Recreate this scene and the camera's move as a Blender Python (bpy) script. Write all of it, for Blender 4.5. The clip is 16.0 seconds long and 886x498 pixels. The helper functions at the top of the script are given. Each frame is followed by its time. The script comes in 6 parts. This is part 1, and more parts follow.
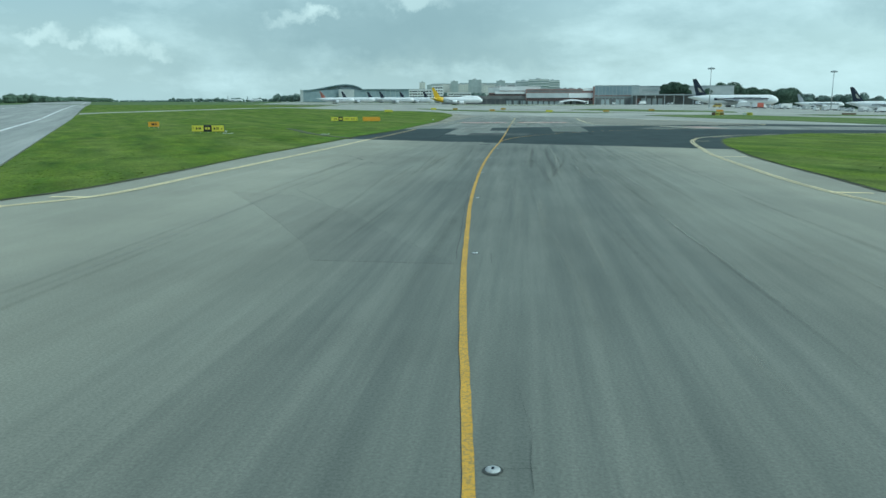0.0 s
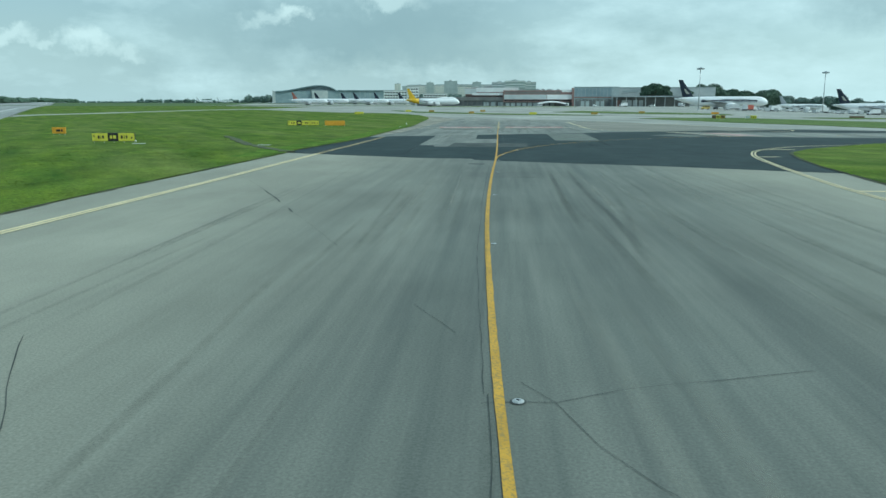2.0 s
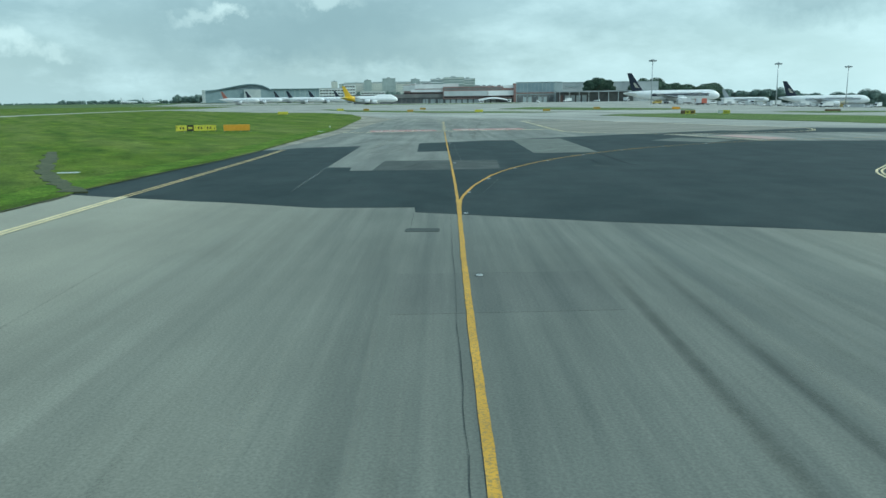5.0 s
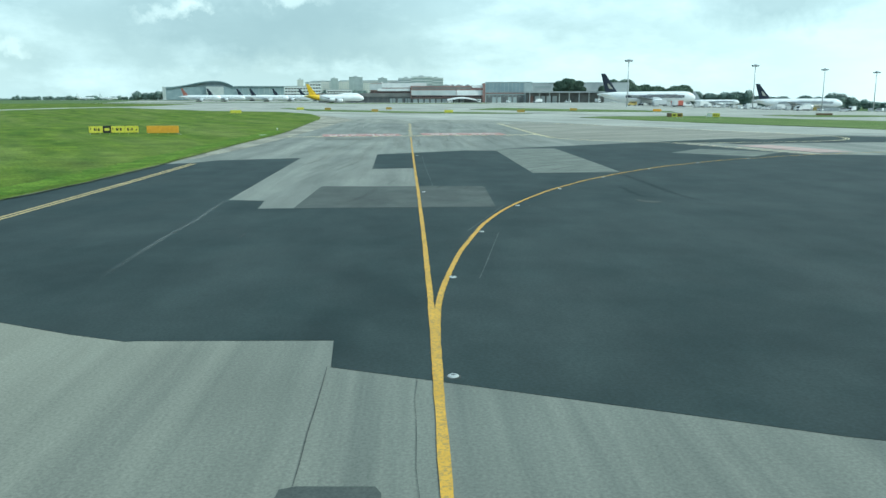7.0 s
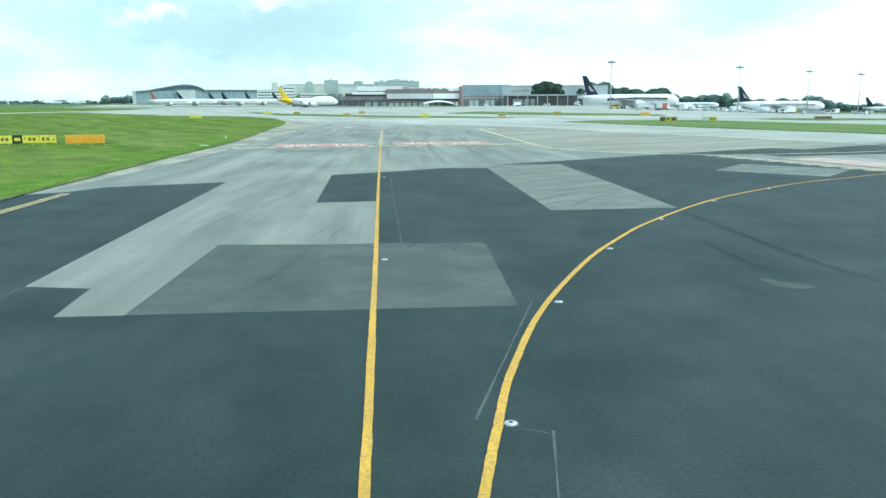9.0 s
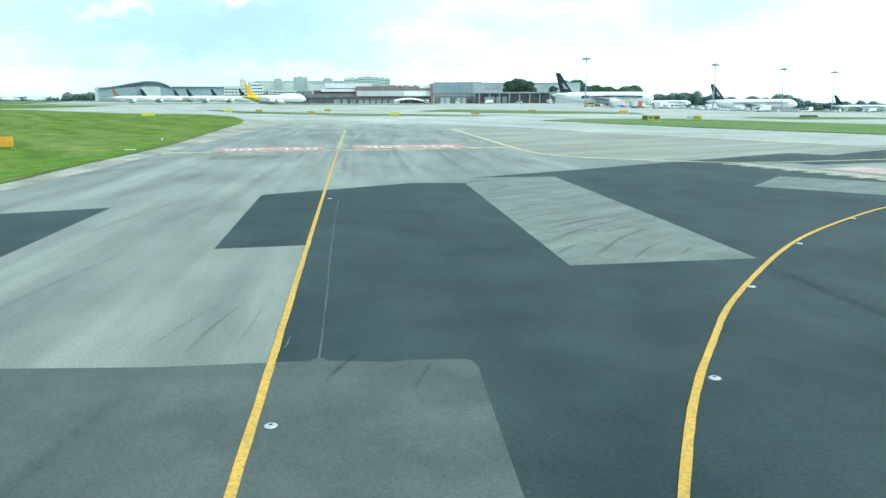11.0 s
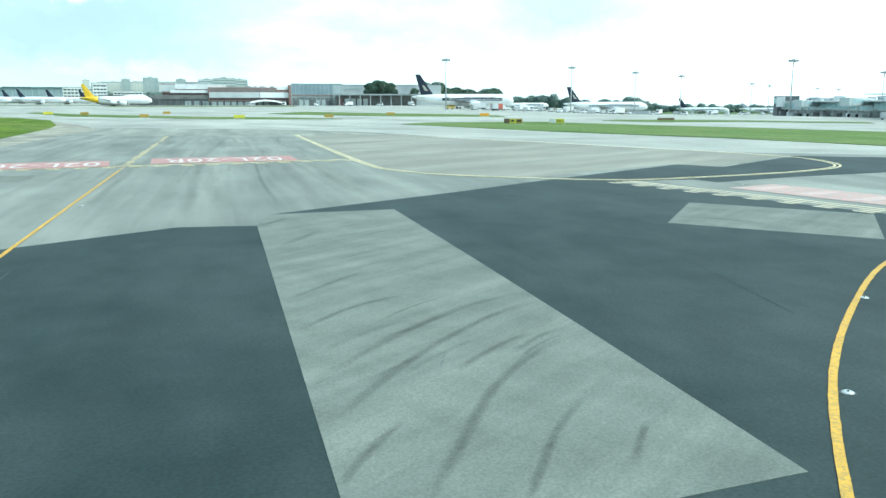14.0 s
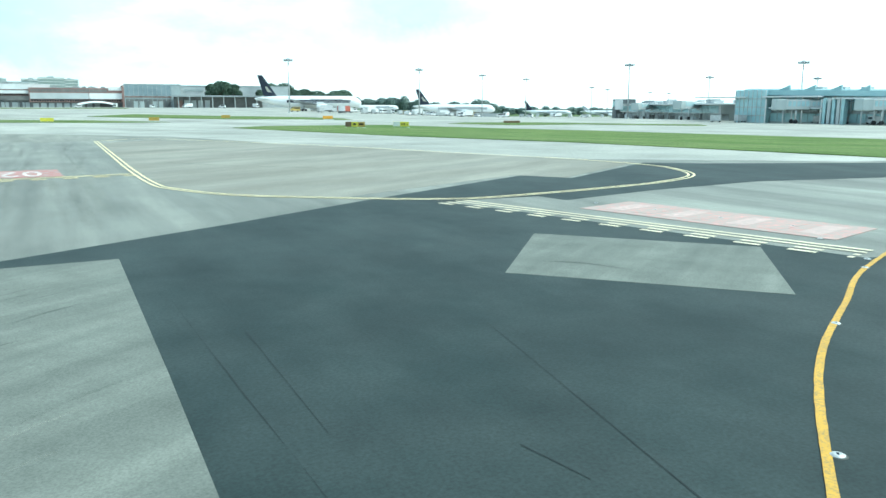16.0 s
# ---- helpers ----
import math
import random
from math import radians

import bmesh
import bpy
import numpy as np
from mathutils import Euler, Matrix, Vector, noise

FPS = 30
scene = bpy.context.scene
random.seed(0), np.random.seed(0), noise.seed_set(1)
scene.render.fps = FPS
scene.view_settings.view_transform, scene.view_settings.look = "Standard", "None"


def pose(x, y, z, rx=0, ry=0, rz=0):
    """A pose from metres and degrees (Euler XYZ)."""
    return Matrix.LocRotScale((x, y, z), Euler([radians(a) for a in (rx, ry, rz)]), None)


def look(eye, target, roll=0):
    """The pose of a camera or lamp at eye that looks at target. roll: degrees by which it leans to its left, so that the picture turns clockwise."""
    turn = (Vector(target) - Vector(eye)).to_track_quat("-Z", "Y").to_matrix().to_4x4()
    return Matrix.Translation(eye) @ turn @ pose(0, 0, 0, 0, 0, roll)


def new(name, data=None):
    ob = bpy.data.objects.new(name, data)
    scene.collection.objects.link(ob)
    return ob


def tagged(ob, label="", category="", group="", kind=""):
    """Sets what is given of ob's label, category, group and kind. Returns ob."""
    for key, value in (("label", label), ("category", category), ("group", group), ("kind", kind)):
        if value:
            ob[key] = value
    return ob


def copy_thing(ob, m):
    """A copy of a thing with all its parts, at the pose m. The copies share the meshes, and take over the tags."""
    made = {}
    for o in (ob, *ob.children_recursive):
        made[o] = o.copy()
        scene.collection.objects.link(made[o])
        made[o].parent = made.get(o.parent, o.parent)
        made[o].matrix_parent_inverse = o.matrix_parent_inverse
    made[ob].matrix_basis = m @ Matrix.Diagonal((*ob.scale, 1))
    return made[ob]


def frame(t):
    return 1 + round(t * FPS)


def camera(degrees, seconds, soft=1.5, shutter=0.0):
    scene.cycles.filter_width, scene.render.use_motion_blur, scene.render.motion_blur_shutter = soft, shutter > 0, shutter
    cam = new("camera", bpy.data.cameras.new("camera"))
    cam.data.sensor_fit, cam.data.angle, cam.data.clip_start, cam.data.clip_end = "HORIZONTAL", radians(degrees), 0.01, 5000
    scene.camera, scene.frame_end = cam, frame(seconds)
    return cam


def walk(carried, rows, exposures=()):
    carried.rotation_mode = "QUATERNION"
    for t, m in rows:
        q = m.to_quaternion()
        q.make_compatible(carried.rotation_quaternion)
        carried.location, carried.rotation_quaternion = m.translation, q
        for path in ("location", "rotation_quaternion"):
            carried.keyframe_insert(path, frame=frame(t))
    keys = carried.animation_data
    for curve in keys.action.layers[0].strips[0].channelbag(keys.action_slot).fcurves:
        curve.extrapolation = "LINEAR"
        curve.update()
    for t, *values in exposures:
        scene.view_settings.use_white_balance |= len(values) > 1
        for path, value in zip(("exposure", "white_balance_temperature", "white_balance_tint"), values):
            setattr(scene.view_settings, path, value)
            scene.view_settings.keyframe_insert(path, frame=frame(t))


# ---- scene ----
import itertools

cam = camera(60.0, 16.0)
PATH = [
    (0, (1.991, 1.652, 4.787), (0.943, 11.420, 2.918), -0.03),
    (0.5, (1.235, 8.489, 4.781), (0.271, 18.264, 2.903), 0.07),
    (1, (0.525, 15.323, 4.776), (-0.371, 25.107, 2.913), -0.17),
    (1.5, (-0.158, 22.100, 4.778), (-0.969, 31.889, 2.906), 0.04),
    (2, (-0.754, 28.718, 4.805), (-1.495, 38.517, 2.955), 0.06),
    (2.5, (-1.243, 35.030, 4.799), (-1.886, 44.836, 2.947), -0.17),
    (3, (-1.628, 41.041, 4.790), (-2.146, 50.851, 2.922), -0.17),
    (3.5, (-1.879, 46.834, 4.787), (-2.257, 56.649, 2.912), -0.24),
    (4, (-2.035, 52.486, 4.800), (-2.272, 62.303, 2.912), -0.47),
    (6.5, (-1.846, 78.617, 4.747), (-1.526, 88.433, 2.865), -0.29),
    (7, (-1.734, 83.496, 4.765), (-1.308, 93.306, 2.871), -0.09),
    (7.5, (-1.564, 88.183, 4.776), (-1.062, 97.989, 2.879), -0.09),
    (8, (-1.375, 92.561, 4.767), (-0.779, 102.364, 2.883), 0.00),
    (8.5, (-1.150, 96.685, 4.769), (-0.495, 106.487, 2.904), 0.09),
    (9, (-0.902, 100.573, 4.771), (-0.183, 110.374, 2.918), -0.23),
    (11.5, (0.890, 115.708, 4.775), (2.129, 125.450, 2.888), 0.02),
    (12, (1.516, 118.183, 4.779), (2.970, 127.898, 2.906), 0.08),
    (12.5, (2.232, 120.571, 4.789), (4.007, 130.235, 2.930), 0.07),
    (13, (3.100, 122.921, 4.768), (5.211, 132.518, 2.915), 0.01),
    (13.5, (4.116, 125.219, 4.764), (6.552, 134.738, 2.904), -0.01),
    (14, (5.322, 127.471, 4.762), (8.090, 136.899, 2.902), -0.02),
    (14.5, (6.625, 129.690, 4.744), (9.755, 139.005, 2.891), 0.20),
    (15, (8.026, 131.851, 4.731), (11.541, 141.028, 2.880), 0.02),
    (15.5, (9.558, 133.949, 4.729), (13.554, 142.930, 2.891), 0.03),
    (16, (11.256, 136.010, 4.729), (15.749, 144.755, 2.900), 0.11),
]
walk(cam, [(t, look(eye, target, roll)) for t, eye, target, roll in PATH],
     [(0.0, 0.18, 5380, -17), (4.0, 0.18, 5400, -17), (6.5, 0.44, 5440, -15), (7.0, 0.62, 5550, -15), (7.5, 0.82, 5550, -15), (8.5, 1.02, 5500, -14), (12.5, 1.15, 5550, -14), (16.0, 1.20, 5600, -14)])

# ---------------------------------------------------------------- world, sun
SUN_EL, SUN_AZ = radians(50), radians(112)      # azimuth clockwise from +y
world = bpy.data.worlds.new("sky")
scene.world = world
world.use_nodes = True
wn, wl = world.node_tree.nodes, world.node_tree.links
wn.clear()
w_out = wn.new("ShaderNodeOutputWorld")
w_bg = wn.new("ShaderNodeBackground")
w_sky = wn.new("ShaderNodeTexSky")
w_sky.sky_type = "NISHITA"
w_sky.sun_disc = False
w_sky.sun_elevation, w_sky.sun_rotation = SUN_EL, SUN_AZ
w_sky.air_density, w_sky.dust_density, w_sky.ozone_density = 1.0, 2.5, 1.5
w_co = wn.new("ShaderNodeTexCoord")
w_sep = wn.new("ShaderNodeSeparateXYZ")
wl.new(w_co.outputs["Generated"], w_sep.inputs[0])


def wmath(op, a, b=None, clamp=False):
    n = wn.new("ShaderNodeMath")
    n.operation, n.use_clamp = op, clamp
    for i, v in enumerate((a, b)):
        if v is None:
            continue
        if isinstance(v, (int, float)):
            n.inputs[i].default_value = v
        else:
            wl.new(v, n.inputs[i])
    return n.outputs[0]


# clouds that stand out: bearing, height, width and depth in degrees, white or grey, how dense
CLOUDS = ((-12.0, 4.9, 13.0, 3.0, False, 0.72), (-22.0, 6.6, 9.0, 2.4, False, 0.15), (-2.0, 3.4, 9.0, 1.2, False, 0.3), (-5.0, 6.6, 8.0, 2.5, False, 0.5), (-26.0, 9.5, 9.0, 2.5, False, 0.2), (-21.0, 2.6, 9.0, 1.2, False, 0.25), (25.0, 6.8, 7.0, 2.6, False, 0.6), (10.0, 5.6, 8.0, 1.2, False, 0.15),
          (-33.2, 4.2, 1.4, 0.7, True, 0.45), (-31.5, 3.9, 1.1, 0.5, True, 0.35), (-28.6, 3.9, 1.7, 1.0, True, 0.5), (-26.6, 3.2, 1.6, 0.6, True, 0.35), (-15.2, 6.0, 1.4, 0.8, True, 0.6), (-16.6, 5.4, 1.6, 0.6, True, 0.35), (-8.0, 7.2, 3.0, 0.9, True, 0.4))


# clouds: noise over the direction, flattened a little towards the horizon
def wnoise(scale, detail, rough, off, flat):
    mp = wn.new("ShaderNodeMapping")
    mp.inputs["Location"].default_value, mp.inputs["Scale"].default_value = off, (1, 1, flat)
    wl.new(w_co.outputs["Generated"], mp.inputs[0])
    n = wn.new("ShaderNodeTexNoise")
    n.inputs["Scale"].default_value, n.inputs["Detail"].default_value, n.inputs["Roughness"].default_value = scale, detail, rough
    wl.new(mp.outputs[0], n.inputs["Vector"])
    return n.outputs["Fac"]


def wramp(fac, stops):
    r = wn.new("ShaderNodeValToRGB")
    while len(r.color_ramp.elements) < len(stops):
        r.color_ramp.elements.new(0.5)
    for e, (p, c) in zip(r.color_ramp.elements, stops):
        e.position, e.color = p, (*c, 1)
    wl.new(fac, r.inputs[0])
    return r.outputs[0]


def wmix(fac, a, b):
    m = wn.new("ShaderNodeMix")
    m.data_type = "RGBA"
    for i, v in ((0, fac), (6, a), (7, b)):
        if isinstance(v, (int, float)):
            m.inputs[i].default_value = v
        elif isinstance(v, tuple):
            m.inputs[i].default_value = (*v, 1)
        else:
            wl.new(v, m.inputs[i])
    return m.outputs[2]


g3 = lambda v: (v, v, v)


def cloud_bank(az, el, wide, high):
    """1 in the middle of a cloud at a bearing and height in degrees, 0 past its uneven rim."""
    a, e = radians(az), radians(el)
    sub = wn.new("ShaderNodeVectorMath")
    sub.operation = "SUBTRACT"
    sub.inputs[1].default_value = (math.sin(a) * math.cos(e), math.cos(a) * math.cos(e), math.sin(e))
    wl.new(w_bent, sub.inputs[0])
    sc = wn.new("ShaderNodeVectorMath")
    sc.operation = "MULTIPLY"
    sc.inputs[1].default_value = (1 / radians(wide), 1 / radians(wide), 1 / radians(high))
    wl.new(sub.outputs[0], sc.inputs[0])
    ln = wn.new("ShaderNodeVectorMath")
    ln.operation = "LENGTH"
    wl.new(sc.outputs[0], ln.inputs[0])
    return wmath("MULTIPLY", wmath("SUBTRACT", 1.0, ln.outputs["Value"], True), 1.5, True)


# directions bent by noise, which frays the clouds' rims
w_nz = wn.new("ShaderNodeTexNoise")
w_nz.inputs["Scale"].default_value, w_nz.inputs["Detail"].default_value, w_nz.inputs["Roughness"].default_value = 22.0, 6.0, 0.62
wl.new(w_co.outputs["Generated"], w_nz.inputs["Vector"])
w_ctr = wn.new("ShaderNodeVectorMath")
w_ctr.operation = "MULTIPLY_ADD"
w_ctr.inputs[1].default_value, w_ctr.inputs[2].default_value = g3(0.075), g3(-0.0375)
wl.new(w_nz.outputs["Color"], w_ctr.inputs[0])
w_add = wn.new("ShaderNodeVectorMath")
w_add.operation = "ADD"
wl.new(w_co.outputs["Generated"], w_add.inputs[0])
wl.new(w_ctr.outputs[0], w_add.inputs[1])
w_bent = w_add.outputs[0]

w_east = wmath("MULTIPLY", wmath("SUBTRACT", w_sep.outputs[0], -0.06), 1.7, True)
w_veil = wramp(wnoise(3.0, 6, 0.55, (3.1, 1.7, 0.3), 3.4), [(0.42, g3(0)), (0.70, g3(1))])
w_fine = wramp(wnoise(9.0, 7, 0.6, (0.4, 5.2, 0.2), 2.6), [(0.46, g3(0)), (0.74, g3(1))])
w_haze = wmath("POWER", wmath("SUBTRACT", 1.0, wmath("MAXIMUM", w_sep.outputs[2], 0.0)), 3.5)
w_hazecol = wmix(w_east, (5.15, 5.7, 5.82), (7.2, 7.9, 8.0))
col = wmix(wmath("MULTIPLY", w_haze, 0.92), w_sky.outputs[0], w_hazecol)
col = wmix(wmath("MULTIPLY", w_veil, 0.55), col, wmix(w_east, (5.6, 6.2, 6.35), (8.4, 8.8, 8.85)))
col = wmix(wmath("MULTIPLY", w_fine, 0.5), col, (8.2, 8.7, 8.9))
for az, el, wide, high, white, much in CLOUDS:
    col = wmix(wmath("MULTIPLY", cloud_bank(az, el, wide, high), much), col, (8.6, 8.8, 8.7) if white else (3.15, 3.8, 4.1))
wl.new(col, w_bg.inputs[0])
w_bg.inputs[1].default_value = 0.098
wl.new(w_bg.outputs[0], w_out.inputs[0])

sun = new("sun", bpy.data.lights.new("sun", "SUN"))
sun.data.energy, sun.data.angle, sun.data.color = 1.3, radians(8), (1.0, 0.96, 0.88)
sun_from = Vector((math.sin(SUN_AZ) * math.cos(SUN_EL), math.cos(SUN_AZ) * math.cos(SUN_EL), math.sin(SUN_EL)))
sun.matrix_world = look(sun_from * 300, (0, 0, 0))

# ---------------------------------------------------------------- materials
MATS = {}


def material(name, dark, light, scale=1.0, rough=0.8, metal=0.0, bump=0.0, stretch=(1, 1, 1), grain=0.0, grain_scale=40.0,
             stain=None, stain_amount=0.0, stain_scale=0.1, stain_stretch=(1, 1, 1), world_space=False, spread=(0.35, 0.65), turn=0.0, gloss=0.5, detail=5.0, lane=None, blotch=0.0, blotch_scale=0.15):
    """A surface whose colour runs between dark and light by two scales of noise, with grain, stains and relief."""
    m = bpy.data.materials.new(name)
    m.use_nodes = True
    n, l = m.node_tree.nodes, m.node_tree.links
    b = n["Principled BSDF"]
    b.inputs["Roughness"].default_value, b.inputs["Metallic"].default_value = rough, metal
    b.inputs["Specular IOR Level"].default_value = gloss
    if world_space:
        src = n.new("ShaderNodeNewGeometry").outputs["Position"]
    else:
        src = n.new("ShaderNodeTexCoord").outputs["Object"]

    def noise_of(sc, st, detail=5.0, ro=0.6):
        mp = n.new("ShaderNodeMapping")
        mp.vector_type = "TEXTURE"
        mp.inputs["Scale"].default_value = tuple(1 / v for v in st)
        mp.inputs["Rotation"].default_value = (0, 0, turn)
        l.new(src, mp.inputs[0])
        t = n.new("ShaderNodeTexNoise")
        t.inputs["Scale"].default_value, t.inputs["Detail"].default_value, t.inputs["Roughness"].default_value = sc, detail, ro
        l.new(mp.outputs[0], t.inputs["Vector"])
        return t.outputs["Fac"]

    def mix(fac, a, c, kind="MIX"):
        x = n.new("ShaderNodeMix")
        x.data_type, x.blend_type = "RGBA", kind
        for i, v in ((0, fac), (6, a), (7, c)):
            if isinstance(v, (int, float)):
                x.inputs[i].default_value = v
            elif isinstance(v, tuple):
                x.inputs[i].default_value = (*v, 1)
            else:
                l.new(v, x.inputs[i])
        return x.outputs[2]

    def span(v, lo, hi):
        r = n.new("ShaderNodeMapRange")
        r.inputs[1].default_value, r.inputs[2].default_value = lo, hi
        l.new(v, r.inputs[0])
        return r.outputs[0]

    c = mix(span(noise_of(scale, stretch, detail, 0.62), *spread), dark, light)
    if stain:
        f = n.new("ShaderNodeMath")
        f.operation = "MULTIPLY"
        f.inputs[1].default_value = stain_amount
        l.new(span(noise_of(stain_scale, stain_stretch, detail, 0.62), 0.42, 0.70), f.inputs[0])
        c = mix(f.outputs[0], c, stain)
    if lane:
        sp = n.new("ShaderNodeSeparateXYZ")
        l.new(src, sp.inputs[0])
        ab = n.new("ShaderNodeMath")
        ab.operation = "ABSOLUTE"
        sh = n.new("ShaderNodeMath")
        sh.operation = "ADD"
        sh.inputs[1].default_value = -2.0
        l.new(sp.outputs[0], sh.inputs[0])
        l.new(sh.outputs[0], ab.inputs[0])
        wob = n.new("ShaderNodeMath")
        wob.operation = "MULTIPLY_ADD"
        wob.inputs[1].default_value, wob.inputs[2].default_value = 14.0, -7.0
        l.new(noise_of(0.12, (1, 0.15, 1), 6.0, 0.6), wob.inputs[0])
        sm = n.new("ShaderNodeMath")
        l.new(ab.outputs[0], sm.inputs[0])
        l.new(wob.outputs[0], sm.inputs[1])
        fm = n.new("ShaderNodeMath")
        fm.operation = "MULTIPLY"
        fm.inputs[1].default_value = 0.7
        l.new(span(sm.outputs[0], 4.0, 17.0), fm.inputs[0])
        c = mix(fm.outputs[0], c, lane)
    if blotch:
        g = span(noise_of(blotch_scale, (1, 0.6, 1), 6.0, 0.6), 0.28, 0.72)
        c = mix(blotch, c, mix(g, g3(0.12), g3(0.88)), "OVERLAY")
    if grain:
        g = span(noise_of(grain_scale, (1, 1, 1), 2.0, 0.7), 0.3, 0.7)
        c = mix(grain, c, mix(g, g3(0.0), g3(1.0)), "OVERLAY")
    l.new(c, b.inputs["Base Color"])
    if bump:
        bp = n.new("ShaderNodeBump")
        bp.inputs["Strength"].default_value, bp.inputs["Distance"].default_value = bump, 0.02
        l.new(noise_of(grain_scale, (1, 1, 1), 3.0, 0.7), bp.inputs["Height"])
        l.new(bp.outputs[0], b.inputs["Normal"])
    MATS[name] = m
    return m


def worn_paint(name, paint, under, wear=0.4, scale=3.0):
    """Road paint, chipped and dusty, with the asphalt showing through."""
    m = bpy.data.materials.new(name)
    m.use_nodes = True
    n, l = m.node_tree.nodes, m.node_tree.links
    b = n["Principled BSDF"]
    b.inputs["Roughness"].default_value = 0.7
    src = n.new("ShaderNodeNewGeometry").outputs["Position"]

    def noise_of(sc, detail, st=(1, 1, 1)):
        mp = n.new("ShaderNodeMapping")
        mp.inputs["Scale"].default_value = st
        l.new(src, mp.inputs[0])
        t = n.new("ShaderNodeTexNoise")
        t.inputs["Scale"].default_value, t.inputs["Detail"].default_value, t.inputs["Roughness"].default_value = sc, detail, 0.65
        l.new(mp.outputs[0], t.inputs["Vector"])
        return t.outputs["Fac"]

    def mix(fac, a, c):
        x = n.new("ShaderNodeMix")
        x.data_type = "RGBA"
        l.new(fac, x.inputs[0])
        for i, v in ((6, a), (7, c)):
            if isinstance(v, tuple):
                x.inputs[i].default_value = (*v, 1)
            else:
                l.new(v, x.inputs[i])
        return x.outputs[2]

    def span(v, lo, hi, a=0.0, z=1.0):
        r = n.new("ShaderNodeMapRange")
        for i, q in enumerate((lo, hi, a, z)):
            r.inputs[i + 1].default_value = q
        l.new(v, r.inputs[0])
        return r.outputs[0]

    tone = mix(span(noise_of(0.6, 4), 0.35, 0.65), tuple(v * 0.78 for v in paint), paint)
    chips = span(noise_of(scale * 6, 5), 0.62 - 0.3 * wear, 0.78 - 0.3 * wear, 0.0, min(1.0, 0.35 + wear))
    l.new(mix(chips, tone, under), b.inputs["Base Color"])
    MATS[name] = m
    return m


def film(name, tint, cover, patchy=0.5, scale=1.6):
    """A thin deposit of rubber or dust, thickest along the middle of its band and patchy along it."""
    m = bpy.data.materials.new(name)
    m.use_nodes = True
    n, l = m.node_tree.nodes, m.node_tree.links
    b = n["Principled BSDF"]
    b.inputs["Roughness"].default_value, b.inputs["Specular IOR Level"].default_value = 0.8, 0.25
    b.inputs["Base Color"].default_value = (*tint, 1)
    uv = n.new("ShaderNodeTexCoord")
    sp = n.new("ShaderNodeSeparateXYZ")
    l.new(uv.outputs["UV"], sp.inputs[0])

    def calc(op, a, c):
        x = n.new("ShaderNodeMath")
        x.operation, x.use_clamp = op, True
        for i, v in enumerate((a, c)):
            if isinstance(v, float):
                x.inputs[i].default_value = v
            else:
                l.new(v, x.inputs[i])
        return x.outputs[0]

    def hump(v, steep):
        return calc("MULTIPLY", calc("MULTIPLY", v, calc("SUBTRACT", 1.0, v)), 4.0 * steep)

    nz = n.new("ShaderNodeTexNoise")
    nz.inputs["Scale"].default_value, nz.inputs["Detail"].default_value, nz.inputs["Roughness"].default_value = scale, 7.0, 0.65
    l.new(n.new("ShaderNodeNewGeometry").outputs["Position"], nz.inputs["Vector"])
    r = n.new("ShaderNodeMapRange")
    r.inputs[1].default_value, r.inputs[2].default_value, r.inputs[3].default_value = 0.3, 0.7, 1.0 - patchy
    l.new(nz.outputs["Fac"], r.inputs[0])
    along = calc("MULTIPLY", calc("MULTIPLY", sp.outputs[1], calc("SUBTRACT", 1.0, sp.outputs[1])), 5.0)
    a = calc("MULTIPLY", calc("MULTIPLY", calc("POWER", hump(sp.outputs[0], 1.0), 1.6), along), calc("MULTIPLY", r.outputs[0], cover))
    l.new(a, b.inputs["Alpha"])
    MATS[name] = m
    return m


ASPHALT = material("worn_asphalt", (0.132, 0.143, 0.123), (0.246, 0.251, 0.211), 0.48, 0.75, bump=0.05, stretch=(1, 0.06, 1), grain=0.20, gloss=0.4, spread=(0.27, 0.73), detail=10.0, lane=(0.40, 0.385, 0.30),
                   grain_scale=18.0, stain=(0.088, 0.098, 0.090), stain_amount=0.55, stain_scale=1.7, stain_stretch=(1, 0.022, 1), world_space=True, blotch=0.28, blotch_scale=0.11)
JUNCTION = material("pale_worn_asphalt", (0.158, 0.168, 0.147), (0.326, 0.327, 0.281), 0.30, 0.72, blotch=0.35, blotch_scale=0.13, bump=0.12, stretch=(1, 0.07, 1), grain=0.30, gloss=0.45, spread=(0.26, 0.74), detail=10.0,
                    grain_scale=24.0, stain=(0.118, 0.124, 0.110), stain_amount=0.6, stain_scale=0.55, stain_stretch=(1, 0.05, 1), world_space=True)
RUNWAY_TOP = material("pale_runway_asphalt", (0.30, 0.31, 0.295), (0.43, 0.435, 0.405), 0.25, 0.9, bump=0.1, stretch=(1, 0.06, 1), grain=0.2, gloss=0.2, detail=8.0,
                      grain_scale=14.0, stain=(0.22, 0.225, 0.215), stain_amount=0.6, stain_scale=0.3, stain_stretch=(1, 0.03, 1), world_space=True, turn=0.5)
CONCRETE = material("pale_concrete", (0.330, 0.332, 0.296), (0.500, 0.495, 0.440), 0.06, 0.9, bump=0.1, grain=0.2, grain_scale=4.0, gloss=0.2, detail=9.0,
                    stain=(0.21, 0.213, 0.195), stain_amount=0.6, stain_scale=0.05, stain_stretch=(1.4, 0.4, 1), world_space=True, turn=0.5)
